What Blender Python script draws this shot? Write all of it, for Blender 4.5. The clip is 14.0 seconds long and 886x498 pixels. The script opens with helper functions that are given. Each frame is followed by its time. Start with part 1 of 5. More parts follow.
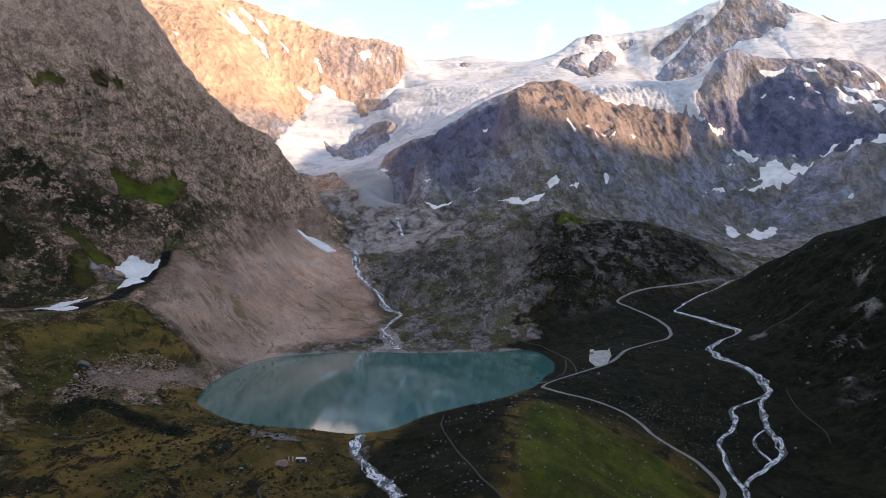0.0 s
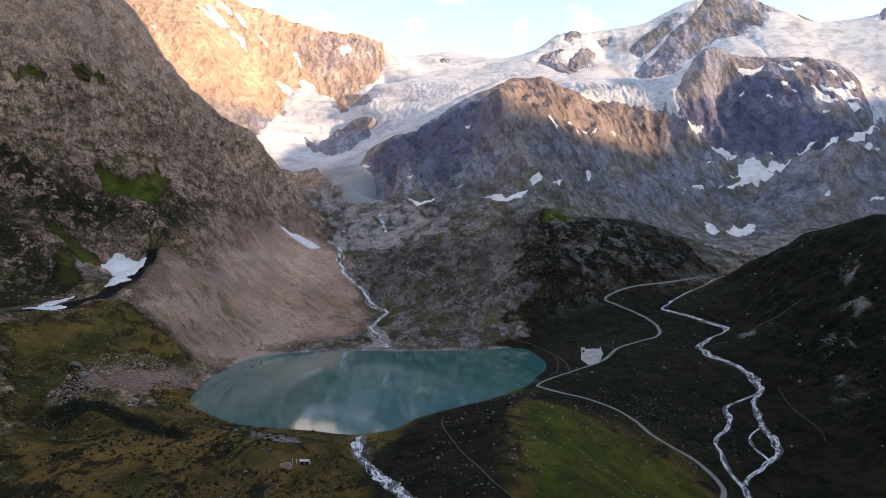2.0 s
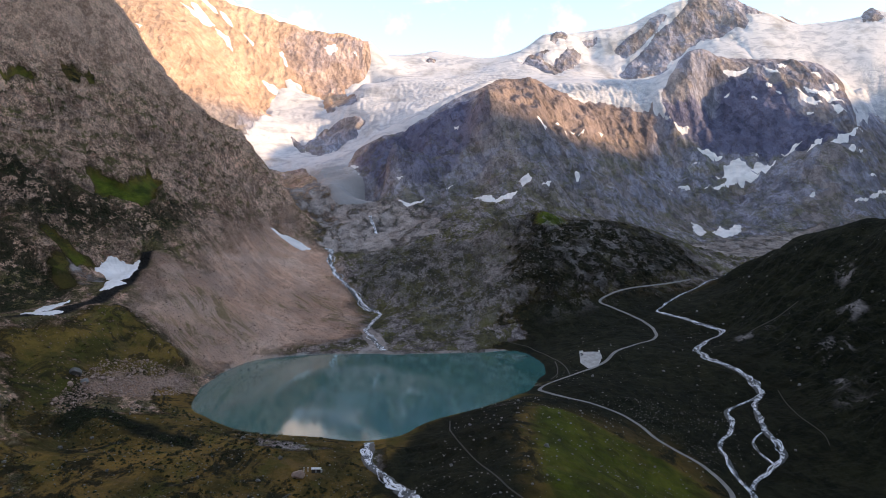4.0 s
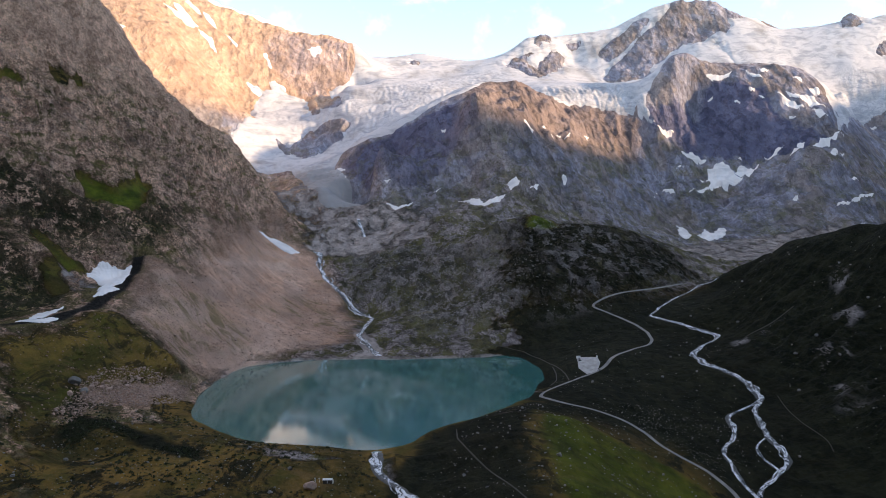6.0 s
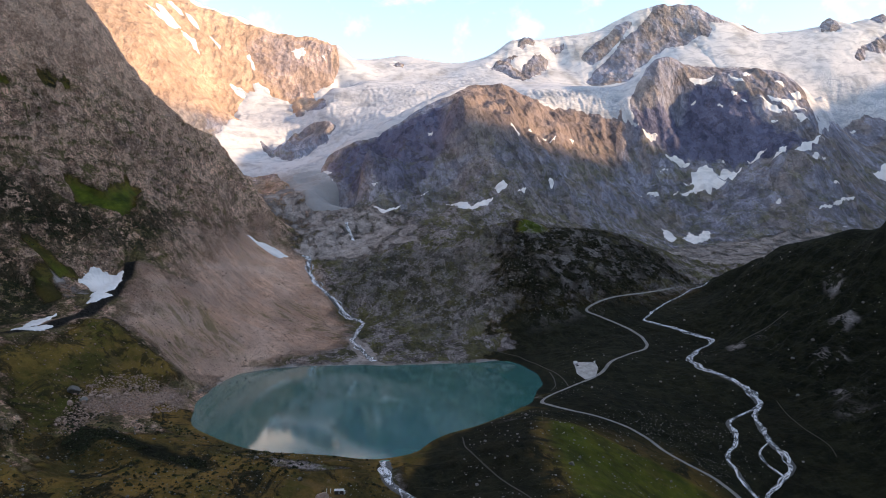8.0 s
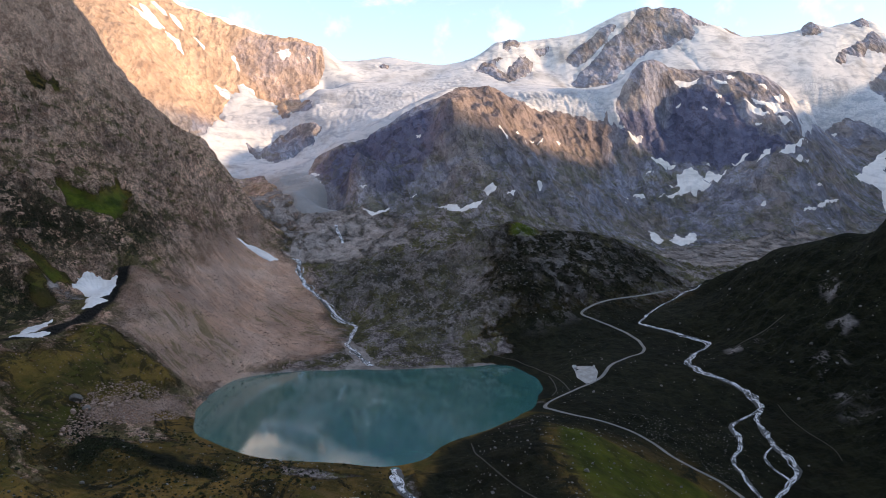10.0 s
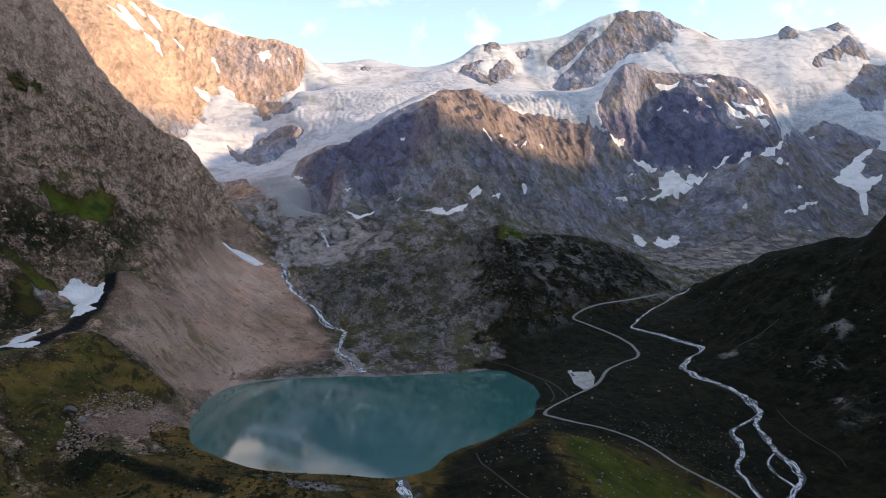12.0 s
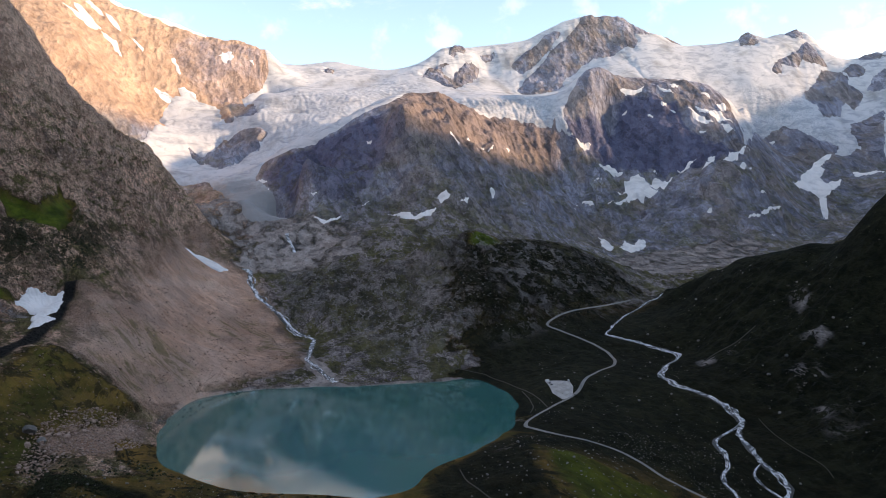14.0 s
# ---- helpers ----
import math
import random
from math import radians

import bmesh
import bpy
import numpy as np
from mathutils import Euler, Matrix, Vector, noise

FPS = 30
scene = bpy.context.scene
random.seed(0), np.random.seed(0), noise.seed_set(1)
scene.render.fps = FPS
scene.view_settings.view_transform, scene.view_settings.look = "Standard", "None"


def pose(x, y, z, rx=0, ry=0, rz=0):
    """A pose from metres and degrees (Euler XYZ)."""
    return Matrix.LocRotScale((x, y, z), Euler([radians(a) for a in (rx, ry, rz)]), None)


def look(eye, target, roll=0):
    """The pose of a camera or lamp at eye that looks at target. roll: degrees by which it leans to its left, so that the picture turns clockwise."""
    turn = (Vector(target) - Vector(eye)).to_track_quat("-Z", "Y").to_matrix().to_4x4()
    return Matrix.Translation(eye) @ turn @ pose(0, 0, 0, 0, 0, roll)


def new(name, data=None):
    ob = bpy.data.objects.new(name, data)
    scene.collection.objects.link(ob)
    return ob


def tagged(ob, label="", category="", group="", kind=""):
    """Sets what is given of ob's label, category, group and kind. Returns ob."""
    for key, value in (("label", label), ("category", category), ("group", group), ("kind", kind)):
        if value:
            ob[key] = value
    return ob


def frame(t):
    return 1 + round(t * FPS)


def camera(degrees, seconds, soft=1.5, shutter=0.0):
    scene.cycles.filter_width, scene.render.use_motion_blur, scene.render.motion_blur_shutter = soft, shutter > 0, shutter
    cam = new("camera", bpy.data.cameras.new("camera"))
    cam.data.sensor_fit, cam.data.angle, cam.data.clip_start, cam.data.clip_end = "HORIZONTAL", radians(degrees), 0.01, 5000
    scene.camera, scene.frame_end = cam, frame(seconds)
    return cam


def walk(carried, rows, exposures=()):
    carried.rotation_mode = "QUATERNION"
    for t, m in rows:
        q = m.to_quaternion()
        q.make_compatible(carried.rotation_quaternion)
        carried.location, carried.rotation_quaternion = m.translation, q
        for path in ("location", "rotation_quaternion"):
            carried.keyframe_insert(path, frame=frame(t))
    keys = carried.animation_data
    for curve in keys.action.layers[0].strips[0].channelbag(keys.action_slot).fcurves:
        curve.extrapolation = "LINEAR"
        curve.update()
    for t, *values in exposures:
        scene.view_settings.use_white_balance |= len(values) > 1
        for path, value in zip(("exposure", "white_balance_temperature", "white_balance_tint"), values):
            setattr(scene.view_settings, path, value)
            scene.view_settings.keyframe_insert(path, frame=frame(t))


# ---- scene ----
cam = camera(57.13, 14.0, 0.45)
PATH = [
    (0.0, -0.00, 0.00, 167.10, 89.653, 1.049, -0.007),
    (0.5, -5.20, 0.28, 168.26, 89.549, 1.048, -0.543),
    (1.0, -11.34, 0.90, 169.62, 89.437, 1.013, -1.014),
    (1.5, -16.25, 1.63, 170.68, 89.350, 0.984, -1.369),
    (2.0, -22.26, 1.79, 172.23, 89.274, 0.965, -1.727),
    (2.5, -27.70, 2.17, 173.77, 89.213, 0.957, -2.024),
    (3.0, -33.65, 2.41, 175.68, 89.157, 0.944, -2.360),
    (5.5, -62.91, 6.07, 183.34, 89.231, 0.963, -4.018),
    (6.0, -69.37, 7.22, 185.05, 89.245, 0.945, -4.415),
    (6.5, -74.71, 8.20, 186.18, 89.275, 0.979, -4.736),
    (7.0, -81.23, 9.37, 187.86, 89.307, 0.958, -5.147),
    (7.5, -86.88, 10.16, 189.21, 89.314, 0.974, -5.485),
    (8.0, -93.44, 11.30, 191.06, 89.322, 0.974, -5.851),
    (10.5, -124.66, 17.65, 197.77, 89.343, 1.062, -7.486),
    (11.0, -130.67, 19.86, 199.30, 89.293, 1.096, -7.761),
    (11.5, -136.06, 23.25, 200.61, 89.371, 1.127, -8.162),
    (12.0, -141.56, 28.13, 202.22, 89.438, 1.185, -8.813),
    (12.5, -145.50, 34.24, 203.71, 89.497, 1.230, -9.411),
    (13.0, -148.85, 41.28, 204.78, 89.552, 1.265, -10.100),
    (13.5, -151.84, 49.15, 206.10, 89.576, 1.306, -10.884),
    (14.0, -154.94, 56.96, 207.72, 89.596, 1.255, -11.492),
]
walk(cam, [(t, pose(x, y, z, rx, ry, rz)) for t, x, y, z, rx, ry, rz in PATH], [(0.0, 1.81, 7950, 15), (7.0, 1.75, 7850, 14), (14.0, 1.58, 7700, 13)])

# ---- daylight: low evening sun from behind the camera's right, sky with thin cloud ----
SUN_AZIMUTH, SUN_HEIGHT = 107.0, 14.0


def daylight():
    world = bpy.data.worlds.new("sky")
    scene.world = world
    world.use_nodes = True
    nodes, links = world.node_tree.nodes, world.node_tree.links
    nodes.clear()
    out = nodes.new("ShaderNodeOutputWorld")
    back = nodes.new("ShaderNodeBackground")
    back.inputs["Strength"].default_value = 0.15
    sky = nodes.new("ShaderNodeTexSky")
    sky.sky_type = "NISHITA"
    sky.sun_disc = False
    sky.sun_elevation, sky.sun_rotation = radians(SUN_HEIGHT), radians(SUN_AZIMUTH)
    sky.altitude, sky.air_density, sky.dust_density, sky.ozone_density = 2000, 1.0, 0.0, 1.0
    place = nodes.new("ShaderNodeTexCoord")
    stretch = nodes.new("ShaderNodeMapping")
    stretch.inputs["Scale"].default_value = (1.6, 1.6, 5.0)
    stretch.inputs["Location"].default_value = (0.3, 0.0, 0.15)
    cloud = nodes.new("ShaderNodeTexNoise")
    cloud.inputs["Scale"].default_value, cloud.inputs["Detail"].default_value = 2.4, 9.0
    cloud.inputs["Roughness"].default_value, cloud.inputs["Distortion"].default_value = 0.6, 0.35
    cover = nodes.new("ShaderNodeMapRange")
    cover.inputs["From Min"].default_value, cover.inputs["From Max"].default_value = 0.51, 0.74
    cover.inputs["To Max"].default_value = 0.8
    cover.interpolation_type = "SMOOTHSTEP"
    puff = nodes.new("ShaderNodeTexNoise")
    puff.inputs["Scale"].default_value, puff.inputs["Detail"].default_value, puff.inputs["Roughness"].default_value = 22.0, 5.0, 0.55
    small = nodes.new("ShaderNodeMapRange")
    small.inputs["From Min"].default_value, small.inputs["From Max"].default_value = 0.56, 0.72
    small.inputs["To Max"].default_value = 0.10
    small.interpolation_type = "SMOOTHSTEP"
    both = nodes.new("ShaderNodeMath")
    both.operation = "MAXIMUM"
    mix = nodes.new("ShaderNodeMix")
    mix.data_type = "RGBA"
    mix.inputs[7].default_value = (6.6, 5.8, 5.3, 1)
    links.new(place.outputs["Generated"], stretch.inputs["Vector"])
    links.new(stretch.outputs["Vector"], cloud.inputs["Vector"])
    links.new(cloud.outputs["Fac"], cover.inputs["Value"])
    links.new(place.outputs["Generated"], puff.inputs["Vector"])
    links.new(puff.outputs["Fac"], small.inputs["Value"])
    links.new(cover.outputs["Result"], both.inputs[0])
    links.new(small.outputs["Result"], both.inputs[1])
    links.new(both.outputs[0], mix.inputs[0])
    links.new(sky.outputs["Color"], mix.inputs[6])
    links.new(mix.outputs[2], back.inputs["Color"])
    links.new(back.outputs["Background"], out.inputs["Surface"])
    lamp = bpy.data.lights.new("sun", "SUN")
    lamp.energy, lamp.angle, lamp.color = 2.15, radians(2.4), (1.0, 0.76, 0.53)
    a, h = radians(SUN_AZIMUTH), radians(SUN_HEIGHT)
    way = Vector((math.sin(a) * math.cos(h), math.cos(a) * math.cos(h), math.sin(h)))
    sun = new("sun", lamp)
    sun.matrix_world = look(way * 3000, (0, 0, 0))


daylight()


# ---- materials ----
class Mat:
    """A node material, with short calls for the nodes that it needs."""

    def __init__(self, name):
        self.mat = bpy.data.materials.new(name)
        self.mat.use_nodes = True
        self.tree = self.mat.node_tree
        self.skin = self.tree.nodes["Principled BSDF"]
        self.place = self.node("ShaderNodeNewGeometry").outputs["Position"]

    def node(self, kind):
        return self.tree.nodes.new(kind)

    def link(self, a, b):
        self.tree.links.new(a, b)

    def put(self, socket, value):
        if hasattr(value, "is_output"):
            self.link(value, socket)
        else:
            socket.default_value = value

    def math(self, op, a, b=0.0, c=0.0):
        n = self.node("ShaderNodeMath")
        n.operation = op
        for s, v in zip(n.inputs, (a, b, c)):
            self.put(s, v)
        return n.outputs[0]

    def noise(self, size, detail=6.0, rough=0.6, bend=0.0, stretch=(1, 0.45, 1), turn=0.0, tilt=0.0):
        """Noise of that wavelength, drawn out along y to look even from the camera, or as stretch says after a turn
        about z or a tilt about x.
        """
        place = self.place
        if turn or tilt:
            n = self.node("ShaderNodeMapping")
            n.inputs["Rotation"].default_value = (tilt, 0, turn)
            self.link(place, n.inputs["Vector"])
            place = n.outputs[0]
        if stretch != (1, 1, 1):
            n = self.node("ShaderNodeMapping")
            n.inputs["Scale"].default_value = stretch
            self.link(place, n.inputs["Vector"])
            place = n.outputs[0]
        n = self.node("ShaderNodeTexNoise")
        n.inputs["Scale"].default_value, n.inputs["Detail"].default_value = 1 / size, detail
        n.inputs["Roughness"].default_value, n.inputs["Distortion"].default_value = rough, bend
        self.link(place, n.inputs["Vector"])
        return n.outputs["Fac"]

    def cells(self, size, feature="F1"):
        n = self.node("ShaderNodeTexVoronoi")
        n.feature = feature
        n.inputs["Scale"].default_value = 1 / size
        self.link(self.place, n.inputs["Vector"])
        return n.outputs["Distance"]

    def field(self, name):
        n = self.node("ShaderNodeAttribute")
        n.attribute_name = name
        return n.outputs["Fac"]

    def step(self, v, lo, hi):
        n = self.node("ShaderNodeMapRange")
        n.interpolation_type = "SMOOTHSTEP"
        self.put(n.inputs[0], v)
        self.put(n.inputs[1], lo)
        self.put(n.inputs[2], hi)
        return n.outputs[0]

    def mix(self, k, a, b):
        n = self.node("ShaderNodeMix")
        n.data_type = "RGBA"
        self.put(n.inputs[0], k)
        for s, v in ((n.inputs[6], a), (n.inputs[7], b)):
            self.put(s, v if hasattr(v, "is_output") else (*v, 1))
        return n.outputs[2]

    def bump(self, height, depth, strength=1.0, under=None):
        n = self.node("ShaderNodeBump")
        n.inputs["Distance"].default_value, n.inputs["Strength"].default_value = depth, strength
        self.put(n.inputs["Height"], height)
        if under:
            self.link(under, n.inputs["Normal"])
        return n.outputs[0]

    def done(self, color, rough=0.9, normal=None, **more):
        self.put(self.skin.inputs["Base Color"], color if hasattr(color, "is_output") else (*color, 1))
        self.put(self.skin.inputs["Roughness"], rough)
        if normal:
            self.link(normal, self.skin.inputs["Normal"])
        for key, value in more.items():
            self.put(self.skin.inputs[key.replace("_", " ")], value)
        return self.mat


def land_material():
    m = Mat("land")
    # places nudged about, so that blocks of rock have uneven edges
    nudge = m.node("ShaderNodeTexNoise")
    nudge.inputs["Scale"].default_value, nudge.inputs["Detail"].default_value = 1 / 14, 5.0
    m.link(m.place, nudge.inputs["Vector"])
    far = m.node("ShaderNodeVectorMath")
    far.operation = "MULTIPLY_ADD"
    m.link(nudge.outputs["Color"], far.inputs[0])
    far.inputs[1].default_value = (7, 7, 7)
    m.link(m.place, far.inputs[2])

    def blocks(size, high=0.6):
        """Tone and depth of blocks of rock of that size."""
        turn = m.node("ShaderNodeMapping")
        turn.inputs["Rotation"].default_value = (0.25, -0.35, 0.4)
        turn.inputs["Scale"].default_value = (1, 0.5, high)
        m.link(far.outputs[0], turn.inputs["Vector"])
        n = m.node("ShaderNodeTexVoronoi")
        n.inputs["Scale"].default_value = 1 / size
        m.link(turn.outputs[0], n.inputs["Vector"])
        split = m.node("ShaderNodeSeparateColor")
        m.link(n.outputs["Color"], split.inputs[0])
        return split.outputs[0], n.outputs["Distance"]

    big, mid = m.noise(150, 8, 0.62, 0.4), m.noise(24, 9, 0.68, 0.4)
    fine = m.noise(4.5, 7, 0.72)
    tone_a, deep_a = blocks(24)
    tone_b, deep_b = blocks(8)
    tone_c, deep_c = blocks(3.0, 0.8)
    # bare rock: mauve, ochre and pink blocks, or hazy blue rock far off, with dark clefts
    warm, remote = m.field("warm"), m.field("remote")
    close = m.math("SUBTRACT", 1.0, remote)
    wide = m.noise(260, 9, 0.66, 0.5, (1, 0.6, 0.7))
    tone = m.math("ADD", m.math("MULTIPLY", tone_a, 0.2), m.math("MULTIPLY", mid, 0.4))
    tone = m.math("ADD", tone, m.math("MULTIPLY", tone_b, m.math("ADD", 0.1, m.math("MULTIPLY", close, 0.14))))
    tone = m.math("ADD", tone, m.math("MULTIPLY", tone_c, m.math("MULTIPLY", close, 0.22)))
    tone = m.math("ADD", tone, m.math("MULTIPLY", wide, m.math("MULTIPLY", remote, 0.45)))
    k = m.step(tone, 0.30, 0.72)
    ochre = m.mix(k, (0.34, 0.200, 0.138), (0.84, 0.54, 0.38))
    mauve = m.mix(k, (0.31, 0.190, 0.138), (0.80, 0.525, 0.385))
    pink = m.mix(k, (0.36, 0.19, 0.135), (0.82, 0.50, 0.365))
    rise = m.node("ShaderNodeSeparateXYZ")
    m.link(m.place, rise.inputs[0])
    hue = m.math("ADD", m.noise(85, 7, 0.62, 0.5), m.math("MULTIPLY", m.step(rise.outputs[2], 330, 620), 0.22))
    brown = m.mix(m.step(hue, 0.44, 0.58), mauve, ochre)
    dip = m.noise(30, 9, 0.72, 0.5, (1, 0.16, 1), 0.0, 0.38)
    brown = m.mix(m.math("MULTIPLY", m.step(dip, 0.53, 0.59), 0.5), brown, m.mix(k, (0.13, 0.098, 0.085), (0.40, 0.30, 0.25)))
    brown = m.mix(m.math("MULTIPLY", m.step(m.math("ABSOLUTE", m.math("SUBTRACT", dip, 0.47)), 0.014, 0.004), 0.75), brown, (0.07, 0.058, 0.045))
    brown = m.mix(m.math("MULTIPLY", m.step(m.noise(46, 9, 0.72, 0.6), 0.56, 0.61), 0.65), brown, pink)
    tan = m.mix(k, (0.30, 0.215, 0.155), (0.49, 0.365, 0.265))
    tan = m.mix(m.math("MULTIPLY", m.step(m.noise(190, 7, 0.65, 0.4), 0.55, 0.68), 0.6), tan, (0.27, 0.195, 0.15))
    strata = m.step(m.noise(30, 9, 0.72, 0.5, (1, 0.5, 0.2), 0.3), 0.45, 0.56)
    tan = m.mix(m.math("MULTIPLY", strata, 0.35), tan, (0.30, 0.20, 0.145))
    # far rock lightened and blued in its colour to stand for haze and skylight
    hazy_rock = m.mix(k, (0.105, 0.112, 0.158), (0.35, 0.36, 0.435))
    hazy_rock = m.mix(m.math("MULTIPLY", m.step(m.noise(170, 8, 0.66, 0.5), 0.46, 0.57), 0.8), hazy_rock, m.mix(k, (0.112, 0.094, 0.090), (0.33, 0.285, 0.262)))
    streak = m.step(m.noise(34, 9, 0.7, 0.6, (1, 0.35, 0.22)), 0.46, 0.56)
    hazy_rock = m.mix(m.math("MULTIPLY", streak, 0.45), hazy_rock, (0.125, 0.12, 0.135))
    hazy_rock = m.mix(m.math("MULTIPLY", m.step(m.noise(95, 8, 0.68, 0.5), 0.53, 0.60), m.math("MULTIPLY", m.step(rise.outputs[2], 680, 480), 0.55)), hazy_rock, m.mix(k, (0.075, 0.078, 0.05), (0.19, 0.19, 0.115)))
    # shade on the flank and the cliff painted in as dark navy rock
    shade_rock = m.mix(k, (0.040, 0.046, 0.085), (0.14, 0.15, 0.24))
    edge_shade = m.math("ADD", m.field("shade_rock"), m.math("MULTIPLY", m.math("SUBTRACT", m.noise(110, 9, 0.7, 0.5), 0.5), 1.6))
    hazy_rock = m.mix(m.math("MULTIPLY", m.step(edge_shade, 0.35, 0.65), 0.9), hazy_rock, shade_rock)
    grey = m.mix(remote, m.mix(k, (0.125, 0.108, 0.106), (0.39, 0.345, 0.335)), hazy_rock)
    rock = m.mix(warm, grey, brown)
    rock = m.mix(m.field("rust"), rock, m.mix(k, (0.105, 0.082, 0.078), (0.27, 0.21, 0.193)))
    rock = m.mix(m.field("tan"), rock, tan)

    def cracks(size, wide, share):
        """Thin dark clefts along the level lines of a noise."""
        c = m.math("ABSOLUTE", m.math("SUBTRACT", m.noise(size, 9, 0.7, 0.3, (1, 0.6, 0.7)), 0.5))
        return m.math("MULTIPLY", m.step(c, wide, wide * 0.3), share)

    # soft light on the high rock put into a lighter, warmer colour
    lofty_light = m.math("MULTIPLY", m.step(rise.outputs[2], 420, 640), warm)
    rock = m.mix(m.math("MULTIPLY", lofty_light, 0.5), rock, m.mix(k, (0.44, 0.275, 0.20), (0.74, 0.49, 0.365)))
    shown = m.math("MULTIPLY", m.math("SUBTRACT", 0.8, m.math("MULTIPLY", remote, 0.35)), m.math("SUBTRACT", 1.0, m.math("MULTIPLY", lofty_light, 0.6)))
    rock = m.mix(m.math("MULTIPLY", cracks(26, 0.022, 0.9), m.math("MULTIPLY", shown, m.step(big, 0.40, 0.54))), rock, (0.045, 0.038, 0.036))
    rock = m.mix(m.math("MULTIPLY", cracks(9, 0.022, 0.75), m.math("MULTIPLY", shown, m.step(m.noise(55, 6, 0.6), 0.44, 0.56))), rock, (0.05, 0.043, 0.04))
    rock = m.mix(m.math("MULTIPLY", m.step(m.noise(40, 9, 0.74, 0.6), 0.60, 0.65), m.math("SUBTRACT", 0.5, m.math("MULTIPLY", remote, 0.3))), rock, (0.06, 0.054, 0.05))
    speck = m.math("MULTIPLY", m.step(m.noise(7, 9, 0.8, 0.4), 0.585, 0.615), m.math("SUBTRACT", 0.62, m.math("ADD", m.math("MULTIPLY", remote, 0.35), m.math("MULTIPLY", lofty_light, 0.35))))
    speck = m.math("MULTIPLY", speck, m.math("SUBTRACT", 1.0, m.math("MULTIPLY", m.field("tan"), 0.7)))
    rock = m.mix(speck, rock, (0.055, 0.05, 0.036))
    pale = m.mix(m.step(fine, 0.35, 0.7), (0.17, 0.156, 0.153), (0.42, 0.385, 0.372))
    slab = m.math("MULTIPLY", m.field("slab"), m.step(m.noise(26, 10, 0.75, 0.3), 0.505, 0.535))
    rock = m.mix(m.math("MULTIPLY", m.field("slab"), m.step(m.noise(60, 8, 0.7, 0.4), 0.68, 0.46)), rock, m.mix(fine, (0.030, 0.031, 0.024), (0.11, 0.105, 0.088)))
    rock = m.mix(m.math("MULTIPLY", slab, 0.85), rock, pale)
    # thin turf on the flatter rock, and tufts on ledges
    up = m.node("ShaderNodeSeparateXYZ")
    m.link(m.node("ShaderNodeNewGeometry").outputs["Normal"], up.inputs[0])
    turfy = m.math("MULTIPLY", m.step(up.outputs[2], 0.50, 0.78), m.step(m.noise(40, 10, 0.76, 0.3), 0.46, 0.52))
    ledge = m.math("MULTIPLY", m.step(m.noise(13, 9, 0.78, 0.4, (1, 0.5, 1.6)), 0.53, 0.57), m.step(m.noise(120, 7, 0.66), 0.47, 0.58))
    turfy = m.math("MAXIMUM", turfy, m.math("MULTIPLY", ledge, m.step(up.outputs[2], 0.20, 0.45)))
    sward = m.math("MULTIPLY", m.step(m.noise(48, 10, 0.76, 0.4, (1, 0.4, 1.5)), 0.55, 0.585), m.math("MULTIPLY", warm, m.step(up.outputs[2], 0.25, 0.42)))
    turfy = m.math("MAXIMUM", turfy, m.math("MULTIPLY", sward, 0.8))
    turfy = m.math("MULTIPLY", turfy, m.step(rise.outputs[2], 640, 420))
    turfy = m.math("MULTIPLY", turfy, m.math("SUBTRACT", 1.0, m.math("MULTIPLY", m.field("slab"), 0.4)))
    turfy = m.math("MULTIPLY", turfy, m.math("SUBTRACT", 0.85, m.math("MULTIPLY", remote, 0.45)))
    rock = m.mix(turfy, rock, m.mix(m.step(mid, 0.35, 0.65), (0.034, 0.036, 0.014), (0.125, 0.118, 0.034)))
    # scree and gravel, with runnels that lead down to the water
    stones = m.cells(1.7)
    runs = m.noise(20, 10, 0.76, 1.0, (0.3, 0.8, 0.4), 0.62)
    scree = m.mix(m.step(runs, 0.36, 0.64), (0.42, 0.248, 0.172), (0.63, 0.40, 0.288))
    scree = m.mix(m.math("MULTIPLY", m.step(m.noise(90, 8, 0.65, 0.3), 0.45, 0.65), 0.6), scree, (0.52, 0.39, 0.32))
    scree = m.mix(m.math("MULTIPLY", m.step(m.noise(65, 9, 0.72, 0.5), 0.47, 0.57), 0.5), scree, m.mix(mid, (0.30, 0.20, 0.16), (0.46, 0.33, 0.265)))
    scree = m.mix(m.step(stones, 0.55, 0.95), scree, (0.07, 0.058, 0.05))
    scree = m.mix(m.math("MULTIPLY", m.step(fine, 0.64, 0.72), 0.6), scree, (0.38, 0.31, 0.27))
    gravel = m.mix(m.step(mid, 0.3, 0.7), (0.17, 0.148, 0.138), (0.38, 0.335, 0.312))
    gravel = m.mix(m.math("MULTIPLY", m.step(m.noise(11, 9, 0.78, 0.2), 0.52, 0.60), 0.7), gravel, (0.10, 0.09, 0.085))
    gravel = m.mix(m.math("MULTIPLY", m.step(m.noise(5, 8, 0.78), 0.58, 0.64), 0.5), gravel, (0.52, 0.48, 0.45))
    # turf: olive, straw, green and heath, and a near-black scrub that stands for shade
    lush_lit = m.field("lush_lit")
    olive = m.mix(m.step(m.noise(60, 8, 0.68), 0.40, 0.60), (0.055, 0.043, 0.013), m.mix(m.field("heath_shade"), (0.205, 0.122, 0.034), (0.016, 0.018, 0.009)))
    moss = m.step(m.noise(34, 8, 0.7, 0.4), 0.5, 0.64)
    olive = m.mix(m.math("MULTIPLY", moss, 0.65), olive, (0.062, 0.062, 0.014))
    green = m.mix(m.step(m.noise(20, 8, 0.68), 0.35, 0.68), (0.028, 0.046, 0.006), (0.092, 0.118, 0.013))
    turf = m.mix(lush_lit, olive, green)
